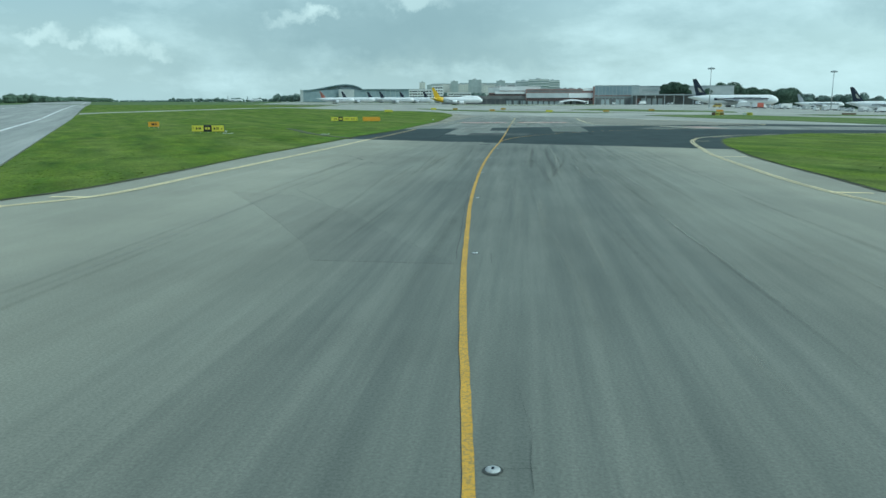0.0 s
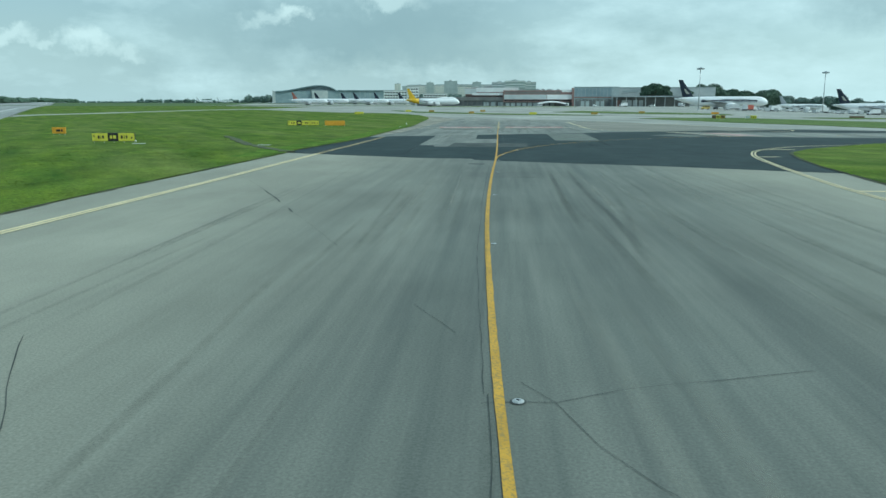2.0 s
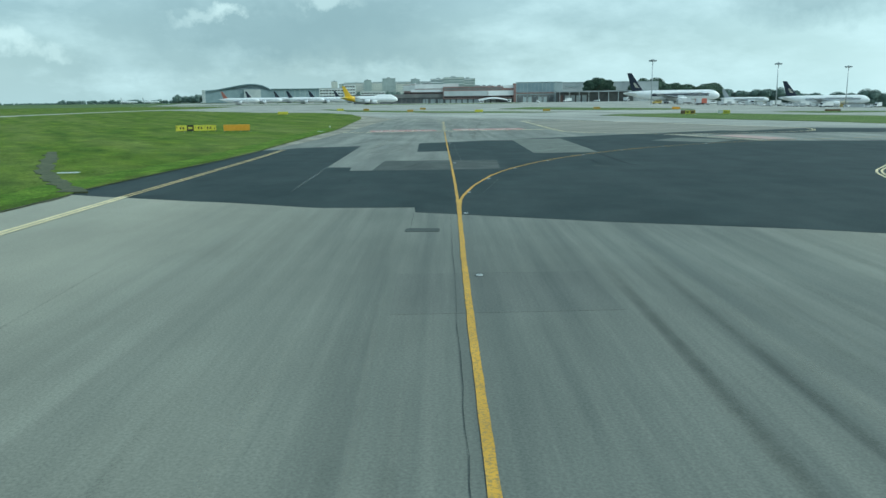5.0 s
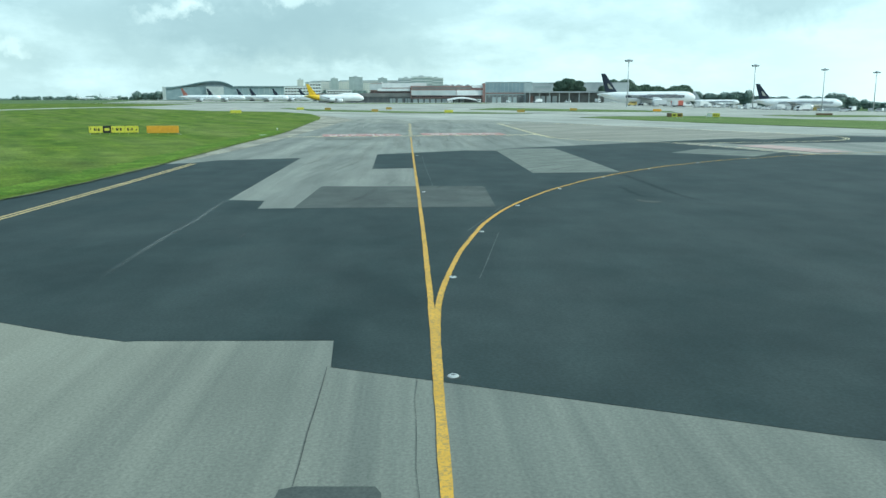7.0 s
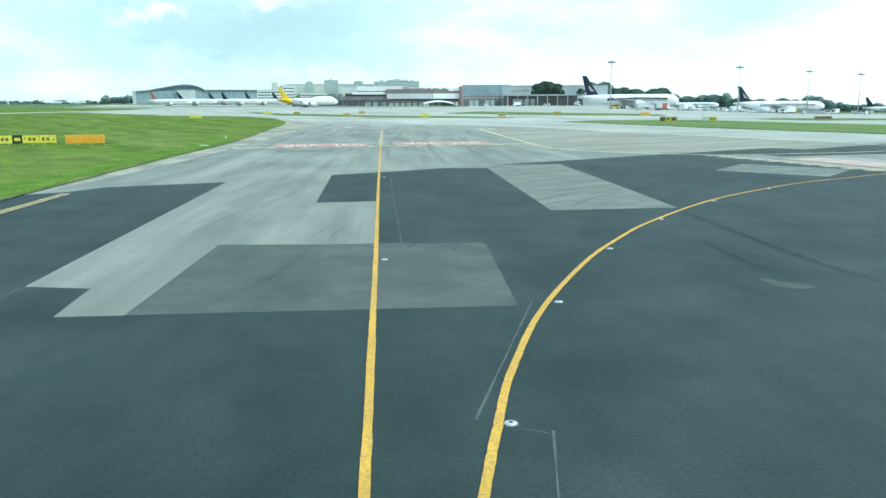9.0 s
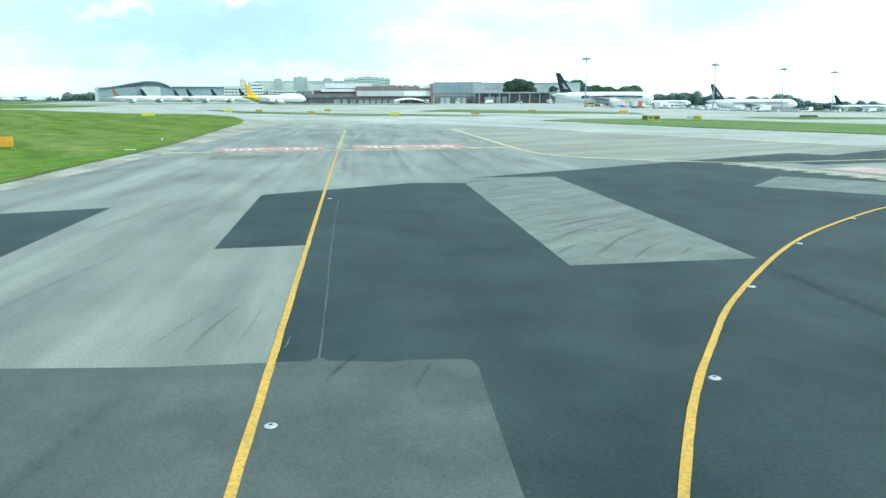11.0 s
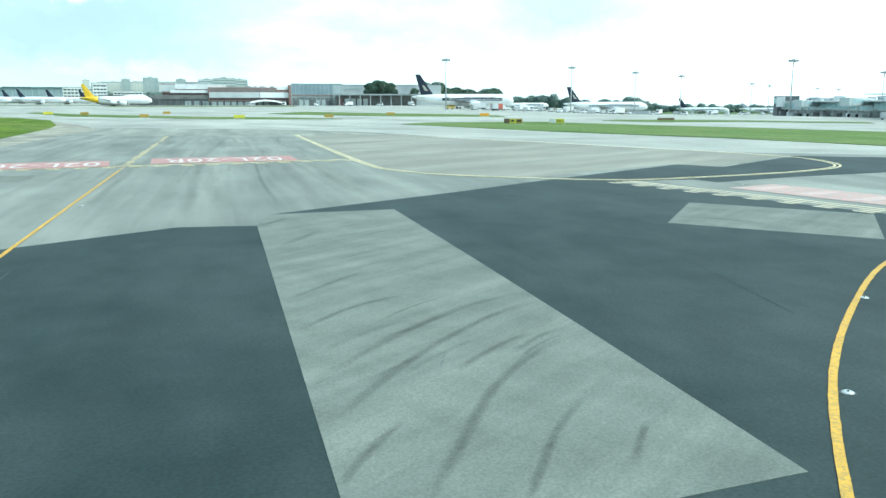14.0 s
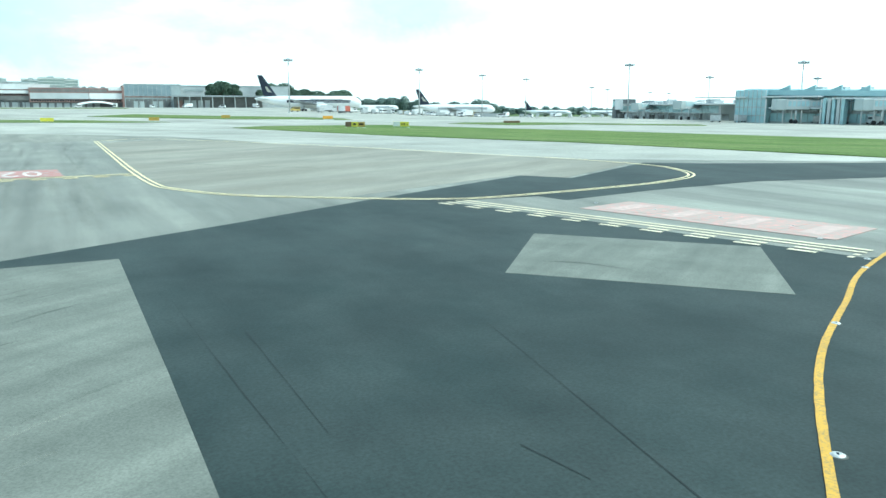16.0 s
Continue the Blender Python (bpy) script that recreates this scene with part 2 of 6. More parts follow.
TARMAC = material("fresh_dark_asphalt", (0.016, 0.029, 0.028), (0.032, 0.046, 0.044), 0.35, 0.70, bump=0.05, grain=0.24, grain_scale=14.0, gloss=0.27, blotch=0.25, blotch_scale=0.5,
                  stain=(0.062, 0.078, 0.075), stain_amount=0.5, stain_scale=0.22, stain_stretch=(1, 0.35, 1), detail=10.0, world_space=True)
MIDPATCH = material("grey_asphalt_patch", (0.078, 0.088, 0.082), (0.114, 0.123, 0.112), 0.6, 0.8, bump=0.05, grain=0.18, blotch=0.25, blotch_scale=0.3, grain_scale=22.0, world_space=True, gloss=0.2,
                    stain=(0.068, 0.076, 0.072), stain_amount=0.6, stain_scale=0.25, stain_stretch=(1.5, 0.4, 1))
PALEPATCH = material("pale_asphalt_patch", (0.156, 0.169, 0.148), (0.218, 0.231, 0.200), 0.6, 0.8, bump=0.05, grain=0.18, grain_scale=22.0, world_space=True, gloss=0.2, detail=9.0,
                     stretch=(0.12, 1.3, 1), stain=(0.135, 0.146, 0.128), stain_amount=0.45, stain_scale=1.1, stain_stretch=(0.3, 1.6, 1), turn=0.62, blotch=0.2, blotch_scale=0.8)
OLDPATCH = material("old_asphalt_patch", (0.122, 0.132, 0.116), (0.226, 0.230, 0.196), 0.48, 0.75, bump=0.05, stretch=(1, 0.06, 1), grain=0.20, gloss=0.4, spread=(0.27, 0.73), detail=10.0, lane=(0.36, 0.346, 0.27),
                    grain_scale=18.0, stain=(0.078, 0.087, 0.080), stain_amount=0.55, stain_scale=1.7, stain_stretch=(1, 0.022, 1), world_space=True, blotch=0.28, blotch_scale=0.11)
STAINED = material("oil_stained_asphalt", (0.110, 0.116, 0.100), (0.205, 0.206, 0.176), 0.35, 0.85, bump=0.1, stretch=(1, 0.1, 1), grain=0.25, grain_scale=18.0, gloss=0.3, detail=9.0, world_space=True)
TRANSITION = material("pale_dusty_asphalt", (0.190, 0.198, 0.172), (0.385, 0.382, 0.328), 0.20, 0.85, bump=0.1, stretch=(1, 0.12, 1), grain=0.25, grain_scale=10.0, gloss=0.3, spread=(0.26, 0.74), detail=10.0,
                      stain=(0.140, 0.145, 0.130), stain_amount=0.6, stain_scale=0.3, stain_stretch=(1, 0.1, 1), world_space=True)
SHOULDER = material("dusty_shoulder_asphalt", (0.24, 0.23, 0.19), (0.47, 0.44, 0.35), 0.25, 0.9, bump=0.1, grain=0.3, grain_scale=14.0, world_space=True, gloss=0.3, detail=9.0,
                    stain=(0.16, 0.155, 0.13), stain_amount=0.8, stain_scale=0.12)
GRASS = material("mown_grass", (0.050, 0.102, 0.010), (0.156, 0.212, 0.023), 0.30, 0.95, bump=0.4, grain=0.36, grain_scale=5.0, world_space=True, gloss=0.1, detail=10.0, spread=(0.32, 0.68), stretch=(1, 0.22, 1),
                 stain=(0.185, 0.215, 0.060), stain_amount=0.7, stain_scale=0.12, stain_stretch=(1, 0.14, 1), turn=0.5, blotch=0.42, blotch_scale=0.28)
PARCHED = material("pale_mown_grass", (0.075, 0.135, 0.030), (0.158, 0.220, 0.066), 0.30, 0.95, bump=0.4, grain=0.40, grain_scale=5.0, world_space=True, gloss=0.1, detail=10.0, spread=(0.32, 0.68), stretch=(1, 0.22, 1),
                   stain=(0.22, 0.25, 0.110), stain_amount=0.6, stain_scale=0.10, stain_stretch=(1, 0.2, 1), turn=0.5)
VERGE = material("fresh_verge_grass", (0.070, 0.135, 0.013), (0.155, 0.235, 0.030), 0.4, 0.95, bump=0.4, grain=0.45, grain_scale=5.0, world_space=True, gloss=0.1, detail=10.0)
EARTH = material("far_grassland", (0.055, 0.100, 0.025), (0.110, 0.165, 0.045), 0.02, 0.95, bump=0.3, grain=0.3, grain_scale=0.6, world_space=True)
SOIL = material("bare_damp_soil", (0.060, 0.070, 0.035), (0.115, 0.125, 0.062), 1.2, 0.95, bump=0.5, grain=0.35, grain_scale=10.0, world_space=True)
YELLOW = worn_paint("yellow_line_paint", (0.72, 0.415, 0.048), (0.30, 0.22, 0.09), 0.5)
YELLOW_PALE = worn_paint("pale_yellow_line_paint", (0.90, 0.78, 0.47), (0.50, 0.46, 0.34), 0.32)
CREAM = worn_paint("faded_cream_line_paint", (0.86, 0.76, 0.55), (0.46, 0.43, 0.34), 0.5)
YELLOW_FADED = worn_paint("faded_yellow_line_paint", (0.66, 0.49, 0.20), (0.31, 0.305, 0.25), 0.7)
YELLOW_WORN = worn_paint("worn_tan_yellow_line_paint", (0.72, 0.55, 0.25), (0.26, 0.23, 0.15), 0.5)
RED_FADED = worn_paint("faded_red_ground_paint", (0.54, 0.165, 0.150), (0.40, 0.30, 0.27), 0.72, 0.4)
PINK_FADED = worn_paint("sun_bleached_red_ground_paint", (0.66, 0.34, 0.30), (0.42, 0.34, 0.30), 0.8, 0.5)
PINK_PALE = worn_paint("pale_pink_ground_paint", (0.70, 0.50, 0.46), (0.50, 0.38, 0.34), 0.8, 0.6)
WHITE_PAINT = worn_paint("white_ground_paint", (0.80, 0.77, 0.73), (0.46, 0.30, 0.28), 0.5, 0.6)
RUNWAY_WHITE = worn_paint("white_runway_paint", (0.80, 0.80, 0.78), (0.30, 0.30, 0.29), 0.15, 1.0)
SEAL = material("black_joint_sealant", (0.055, 0.060, 0.058), (0.115, 0.122, 0.112), 3.0, 0.8, grain=0.2, world_space=True, gloss=0.2)
STEEL = material("galvanised_steel", (0.42, 0.44, 0.45), (0.56, 0.58, 0.58), 2.0, 0.45, 0.7)
LAMP_METAL = material("pale_cast_metal", (0.44, 0.45, 0.44), (0.62, 0.63, 0.61), 9.0, 0.4, 0.3)
DARK = material("dark_rubber_and_metal", (0.018, 0.019, 0.021), (0.035, 0.037, 0.040), 3.0, 0.7)
GLASS_DARK = material("dark_tinted_glass", (0.012, 0.016, 0.020), (0.030, 0.036, 0.042), 1.0, 0.12)
SIGN_YELLOW = material("sign_yellow", (0.62, 0.56, 0.05), (0.72, 0.66, 0.08), 2.0, 0.5)
SIGN_ORANGE = material("sign_back_orange", (0.62, 0.30, 0.02), (0.72, 0.37, 0.03), 2.0, 0.55)
SIGN_OCHRE = material("weathered_sign_ochre", (0.40, 0.27, 0.05), (0.50, 0.34, 0.07), 2.0, 0.55)
SIGN_BROWN = material("sign_back_brown", (0.13, 0.085, 0.05), (0.19, 0.12, 0.075), 2.0, 0.6)
SIGN_BLACK = material("sign_black", (0.014, 0.014, 0.014), (0.026, 0.026, 0.026), 2.0, 0.5)
SKIN_WHITE = material("white_aircraft_paint", (0.84, 0.85, 0.85), (0.92, 0.92, 0.91), 0.3, 0.3)
SKIN_NAVY = material("navy_aircraft_paint", (0.010, 0.018, 0.036), (0.018, 0.028, 0.050), 0.4, 0.55)
SKIN_YELLOW = material("yellow_aircraft_paint", (0.74, 0.46, 0.02), (0.82, 0.53, 0.03), 0.4, 0.35)
SKIN_RED = material("red_aircraft_paint", (0.34, 0.12, 0.09), (0.44, 0.17, 0.12), 0.4, 0.35)
SKIN_GREY = material("grey_aircraft_paint", (0.36, 0.38, 0.40), (0.46, 0.48, 0.50), 0.4, 0.35)
GOLD = material("pale_gold_livery_paint", (0.38, 0.36, 0.30), (0.48, 0.46, 0.39), 0.8, 0.4)
WALL_WHITE = material("white_plastered_wall", (0.70, 0.71, 0.70), (0.82, 0.82, 0.80), 0.12, 0.8)
WALL_GREY = material("grey_corrugated_cladding", (0.38, 0.43, 0.43), (0.49, 0.54, 0.53), 0.10, 0.6)
WALL_PALE = material("pale_grey_cladding", (0.48, 0.51, 0.51), (0.60, 0.62, 0.61), 0.08, 0.6)
WALL_RED = material("brick_red_cladding", (0.235, 0.145, 0.125), (0.330, 0.205, 0.180), 0.2, 0.75)
# Brown-grey walls, with the shade of open bays and canopy mixed into the colour.
WALL_TAN = material("brown_grey_shaded_wall", (0.155, 0.160, 0.155), (0.235, 0.235, 0.222), 0.15, 0.8)
WARM = material("warm_disused_asphalt", (0.250, 0.240, 0.200), (0.362, 0.348, 0.295), 0.12, 0.9, bump=0.1, grain=0.2, grain_scale=14.0, gloss=0.2, detail=9.0, stretch=(0.4, 1.2, 1), world_space=True,
                stain=(0.165, 0.168, 0.155), stain_amount=0.5, stain_scale=0.25, stain_stretch=(0.25, 1.2, 1), turn=0.5)
SAWCUT = material("pale_saw_cut", (0.075, 0.085, 0.085), (0.12, 0.13, 0.128), 2.0, 0.9, world_space=True)
JOINT = material("dark_paving_joint", (0.015, 0.024, 0.024), (0.028, 0.038, 0.038), 3.0, 0.9, world_space=True)
WALL_BEIGE = material("beige_painted_concrete", (0.62, 0.61, 0.56), (0.74, 0.73, 0.67), 0.05, 0.85)
# Dark cladding; on the loading bays their inner shade is put into this colour.
WALL_DARK = material("dark_shaded_bay", (0.12, 0.13, 0.13), (0.19, 0.20, 0.20), 0.2, 0.8)
HANGAR_WALL = material("teal_grey_hangar_cladding", (0.25, 0.32, 0.35), (0.33, 0.40, 0.43), 0.10, 0.6)
# Teal roof paint made paler: haze in front of the pier sits in the colour.
ROOF_TEAL = material("teal_metal_roof", (0.27, 0.42, 0.45), (0.37, 0.53, 0.55), 0.05, 0.5)
ROOF_BLUE = material("blue_grey_metal_roof", (0.14, 0.20, 0.23), (0.22, 0.29, 0.32), 0.05, 0.5)
ROOF_GREY = material("grey_metal_roof", (0.32, 0.35, 0.36), (0.43, 0.46, 0.46), 0.06, 0.6)
# Teal glass with the haze of distance lightening its base colour.
GLASS_TEAL = material("teal_curtain_wall_glass", (0.36, 0.54, 0.57), (0.50, 0.68, 0.70), 0.4, 0.15)
BARK = material("brown_bark", (0.06, 0.045, 0.03), (0.12, 0.09, 0.06), 3.0, 0.9, bump=0.5)
# Dark leaf green, lightened in the colour itself for haze before the trees.
LEAF = material("hazed_dark_foliage", (0.068, 0.118, 0.082), (0.125, 0.182, 0.122), 0.35, 0.75)
# Pale bluish green: the distance haze is mixed into the leaf colour.
LEAF_HAZY = material("hazy_far_foliage", (0.120, 0.175, 0.155), (0.180, 0.240, 0.210), 0.08, 0.85)
RUBBER = film("rubber_streak", (0.050, 0.058, 0.053), 0.34, 0.7)
RUBBER_THIN = film("thin_rubber_streak", (0.062, 0.070, 0.064), 0.19, 0.85)
RUBBER_BLACK = film("rubber_on_dark_asphalt", (0.008, 0.013, 0.013), 0.27, 0.7)
DUST = film("pale_dust_streak", (0.40, 0.40, 0.34), 0.26, 0.85)
CHALK = film("pale_scrape", (0.30, 0.32, 0.31), 0.42, 0.7, 4.0)
VAN_WHITE = material("white_vehicle_paint", (0.68, 0.69, 0.69), (0.80, 0.80, 0.79), 0.8, 0.3)
VAN_YELLOW = material("yellow_vehicle_paint", (0.50, 0.38, 0.10), (0.60, 0.46, 0.14), 0.8, 0.35)
VAN_RED = material("faded_red_vehicle_paint", (0.42, 0.10, 0.07), (0.52, 0.15, 0.10), 0.8, 0.4)
CONTAINER = material("silver_container_skin", (0.45, 0.47, 0.47), (0.60, 0.61, 0.61), 1.2, 0.45, 0.4)

# ---------------------------------------------------------------- terrain and builders


def rise(x, y):
    """Height of the ground: level round the junction, climbing gently to the far aprons and falling away to the east."""
    d = math.hypot(x, y - 120)
    if d <= 180:
        return 0.0
    s = min(1.0, (d - 180) / 500)
    up = 3.0 * s * (2 - s)
    w = min(1.0, max(0.0, (math.degrees(math.atan2(x, y - 120)) - 15) / 17))
    w = w * w * (3 - 2 * w)
    if y < 120:
        w *= max(0.0, 1 - (120 - y) / 300)
    west = min(1.0, max(0.0, (2 - math.degrees(math.atan2(x, y - 120))) / 6)) if y > 120 else 1.0
    up += west * min(5.0, 0.0095 * max(0.0, d - 950))
    return (1 - w) * up + w * max(-9.0, -0.0115 * max(0.0, d - 330))


def mesh_of(bm, name, mat, smooth=False):
    me = bpy.data.meshes.new(name)
    bm.to_mesh(me)
    bm.free()
    me.materials.append(mat)
    if smooth:
        for p in me.polygons:
            p.use_smooth = True
    return me


def part(name, bm, mat, parent=None, label="", smooth=False, m=None):
    """Links a bmesh as one mesh object under a thing or under a part."""
    ob = new(name, mesh_of(bm, name, mat, smooth))
    if parent is not None:
        ob.parent = parent
    if m is not None:
        ob.matrix_basis = m
    return tagged(ob, label) if label else ob


def thing(name, label, category, group="", kind="", m=None):
    ob = new(name)
    ob.empty_display_size = 0.5
    if m is not None:
        ob.matrix_basis = m
    return tagged(ob, label, category, group, kind)


def smooth_line(pts, per=6):
    """A Catmull-Rom curve through plan points."""
    p = [Vector((*q[:2], 0)) for q in pts]
    p = [2 * p[0] - p[1]] + p + [2 * p[-1] - p[-2]]
    out = []
    for i in range(1, len(p) - 2):
        a, b, c, d = p[i - 1:i + 3]
        for k in range(per):
            t = k / per
            out.append(0.5 * ((2 * b) + (c - a) * t + (2 * a - 5 * b + 4 * c - d) * t * t + (3 * b - a - 3 * c + d) * t ** 3))
    out.append(p[-2])
    return [(v.x, v.y) for v in out]


def sheet_bm(pts, z, thick=0.0, cell=30.0):
    """A flat area by its plan outline, cut into cells so that it lies on the terrain."""
    bm = bmesh.new()
    f = bm.faces.new([bm.verts.new((x, y, 0)) for x, y in pts])
    f.normal_update()
    if f.normal.z < 0:
        f.normal_flip()
    bmesh.ops.triangulate(bm, faces=[f])
    xs, ys = [p[0] for p in pts], [p[1] for p in pts]
    far = max(math.hypot(x, y - 120) for x, y in pts) > 175
    if far and cell:
        for axis, lo, hi in ((0, min(xs), max(xs)), (1, min(ys), max(ys))):
            k = math.floor(lo / cell) + 1
            while k * cell < hi:
                co, no = [0, 0, 0], [0, 0, 0]
                co[axis], no[axis] = k * cell, 1
                bmesh.ops.bisect_plane(bm, geom=bm.verts[:] + bm.edges[:] + bm.faces[:], plane_co=co, plane_no=no)
                k += 1
    if thick:
        top = bm.faces[:]
        ring = [e for e in bm.edges if e.is_boundary]
        got = bmesh.ops.extrude_edge_only(bm, edges=ring)
        for v in [g for g in got["geom"] if isinstance(g, bmesh.types.BMVert)]:
            v.co.z -= thick
    for v in bm.verts:
        v.co.z += z + rise(v.co.x, v.co.y)
    return bm


def ribbon_bm(line, width, z, offset=0.0, bm=None, ragged=0.0):
    """A band of even width along a plan line."""
    bm = bm or bmesh.new()
    rows = []
    for i, (x, y) in enumerate(line):
        a, b = line[max(0, i - 1)], line[min(len(line) - 1, i + 1)]
        d = Vector((b[0] - a[0], b[1] - a[1])).normalized()
        n = Vector((d.y, -d.x))
        row = []
        for s in (-0.5, 0.5):
            o = offset + s * width + (random.uniform(-ragged, ragged) if ragged else 0)
            px, py = x + n.x * o, y + n.y * o
            row.append(bm.verts.new((px, py, z + rise(px, py))))
        rows.append(row)
    for r, s in zip(rows, rows[1:]):
        bm.faces.new((r[0], r[1], s[1], s[0]))
    return bm


def film_bm(line, width, z):
    """A band that tapers at both ends, laid out in UV across and along."""
    bm = bmesh.new()
    uv = bm.loops.layers.uv.new("UVMap")
    rows, last = [], len(line) - 1
    for i, (x, y) in enumerate(line):
        a, b = line[max(0, i - 1)], line[min(last, i + 1)]
        d = Vector((b[0] - a[0], b[1] - a[1])).normalized()
        rows.append([(bm.verts.new((x + d.y * q * width, y - d.x * q * width, z + rise(x, y))), q + 0.5, i / last) for q in (-0.5, 0.0, 0.5)])
    for r, t in zip(rows, rows[1:]):
        for k in (0, 1):
            quad = (r[k], r[k + 1], t[k + 1], t[k])
            f = bm.faces.new([v[0] for v in quad])
            for lp, v in zip(f.loops, quad):
                lp[uv].uv = v[1:]
    return bm


def dashes_bm(a, b, width, z, dash, gap, offset=0.0, bm=None, start=0.0):
    bm = bm or bmesh.new()
    a, b = Vector(a), Vector(b)
    d = (b - a).normalized()
    s, length = start, (b - a).length
    while s < length:
        p, q = a + d * s, a + d * min(length, s + dash)
        ribbon_bm([tuple(p), tuple(q)], width, z, offset, bm)
        s += dash + gap
    return bm


def dense(line, step=8.0):
    out = []
    for a, b in zip(line, line[1:]):
        k = max(1, int(math.hypot(b[0] - a[0], b[1] - a[1]) / step))
        out += [(a[0] + (b[0] - a[0]) * i / k, a[1] + (b[1] - a[1]) * i / k) for i in range(k)]
    return out + [line[-1]]


def box_bm(x0, x1, y0, y1, z0, z1, bm=None, bevel=0.0):
    bm = bm or bmesh.new()
    v = [bm.verts.new((x, y, z)) for z in (z0, z1) for x, y in ((x0, y0), (x1, y0), (x1, y1), (x0, y1))]
    fs = [bm.faces.new([v[i] for i in q]) for q in ((3, 2, 1, 0), (4, 5, 6, 7), (0, 1, 5, 4), (1, 2, 6, 5), (2, 3, 7, 6), (3, 0, 4, 7))]
    if bevel:
        es = {e for f in fs for e in f.edges}
        bmesh.ops.bevel(bm, geom=list(es), offset=bevel, segments=2, affect="EDGES", profile=0.5)
    return bm


def loft_bm(rings, bm=None, close=True):
    """Skin over rings of equally many points."""
    bm = bm or bmesh.new()
    vs = [[bm.verts.new(p) for p in r] for r in rings]
    n = len(vs[0])
    for r, s in zip(vs, vs[1:]):
        for i in range(n):
            bm.faces.new((r[i], r[(i + 1) % n], s[(i + 1) % n], s[i]))
    if close:
        bm.faces.new(list(reversed(vs[0])))
        bm.faces.new(vs[-1])
    bmesh.ops.recalc_face_normals(bm, faces=bm.faces)
    return bm


def tube_bm(points, radii, sides=10, bm=None):
    """A round bar through points, each with its own radius."""
    rings = []
    for i, p in enumerate(points):
        p = Vector(p)
        d = (Vector(points[min(i + 1, len(points) - 1)]) - Vector(points[max(i - 1, 0)])).normalized()
        q = d.to_track_quat("Z", "Y")
        rings.append([p + q @ Vector((radii[i] * math.cos(2 * math.pi * k / sides), radii[i] * math.sin(2 * math.pi * k / sides), 0)) for k in range(sides)])
    return loft_bm(rings, bm)


def bearing(px, deg, far):
    """A plan point far metres off from px along a compass bearing (degrees clockwise from +y)."""
    a = radians(deg)
    return (px[0] + math.sin(a) * far, px[1] + math.cos(a) * far)


def grounded(x, y, dz=0.0, turn=0.0):
    return pose(x, y, rise(x, y) + dz, 0, 0, turn)


# ---------------------------------------------------------------- ground, runway, taxiways
U, N = Vector((-0.5008, 0.8656)), Vector((0.8656, 0.5008))    # along the runway; from the runway to the terminals


def un(u, n):
    return (U.x * u + N.x * n, U.y * u + N.y * n)


gb = bmesh.new()
rings = [0, 60, 120, 180, 240, 300, 360, 420, 500, 600, 700, 900, 1200, 1600, 2200, 3000, 3900, 4700]
cols = []
for r in rings[1:]:
    cols.append([gb.verts.new((r * math.sin(a), 120 + r * math.cos(a), rise(r * math.sin(a), 120 + r * math.cos(a)) - 0.35)) for a in [2 * math.pi * k / 96 for k in range(96)]])
mid = gb.verts.new((0, 120, -0.35))
for k in range(96):
    gb.faces.new((mid, cols[0][(k + 1) % 96], cols[0][k]))
    for a, b in zip(cols, cols[1:]):
        gb.faces.new((a[k], a[(k + 1) % 96], b[(k + 1) % 96], b[k]))
bmesh.ops.recalc_face_normals(gb, faces=gb.faces)
ground = tagged(part("ground", gb, EARTH), "flat green airfield grassland reaching to the horizon", "ground", kind="structure")

pave = [un(-160, -4), un(620, -4), un(760, 250), un(760, 420), (-330, 820), (-420, 1330), (-60, 1330), (330, 1000), (760, 1050), (820, 760), (560, 420), (330, 60), (160, -160), (20, -200)]
apron = tagged(part("pavement", sheet_bm(pave, -0.03, 0.3, 20), CONCRETE), "pale weathered concrete airfield taxiways and aprons", "pavement", kind="structure")

rw = [un(-400, -82), un(1500, -82), un(1500, -4.8), un(-400, -4.8)]
runway = tagged(part("runway", sheet_bm(rw, -0.004, 0.3, 30), RUNWAY_TOP), "wide grey asphalt runway with white edge lines", "runway", kind="structure")
for name, n, w in (("runway_edge_line", -13.4, 0.9), ("runway_edge_line", -73.2, 0.9)):
    part(name, ribbon_bm(dense([un(-300, n), un(1480, n)], 30), w, 0.010), RUNWAY_WHITE, runway, "solid white edge line")
for k in range(22):
    part("runway_centre_dash", ribbon_bm([un(-200 + 60 * k, -43.3), un(-170 + 60 * k, -43.3)], 0.9, 0.010), RUNWAY_WHITE, runway)

# the taxiway that leaves the runway at thirty degrees, grey and streaked
taxi = [un(-150, -3.6), (-25.6, 31), (-25.8, 37), (-24.5, 52), (-23.5, 64), (-22.6, 80), (-22.3, 101), (-22.9, 107), (27.0, 104), (26.6, 94.5), (26.3, 83), (25.2, 70), (24.4, 54), (23.8, 46), (24, 30), (29, 0), (42, -40), un(-150, 40)]
taxiway = tagged(part("taxiway", sheet_bm(taxi, 0.0, 0.3, 0), ASPHALT), "grey worn asphalt taxiway with long tyre streaks", "taxiway", kind="structure")
cross = [(-22.9, 107), (-22.1, 122), (-21.3, 130), (-21.1, 145), (-21.4, 172), (-21.5, 196), (-22, 211), (-24.5, 262), (-26, 288), (-26.3, 297), (-12, 290), (22, 262), (34, 241.5), (42, 222.5), (48, 206.8), (54, 194), (75, 180), (110, 172), (150, 165), (150, 125),
         (58.9, 128.5), (45.8, 128.4), (36.4, 120.6), (33.9, 117), (29.4, 110.4), (27.0, 104)]
junction = tagged(part("taxiway_junction", sheet_bm(cross, 0.0, 0.3, 0), JUNCTION), "pale worn asphalt taxiway junction", "taxiway", kind="structure")
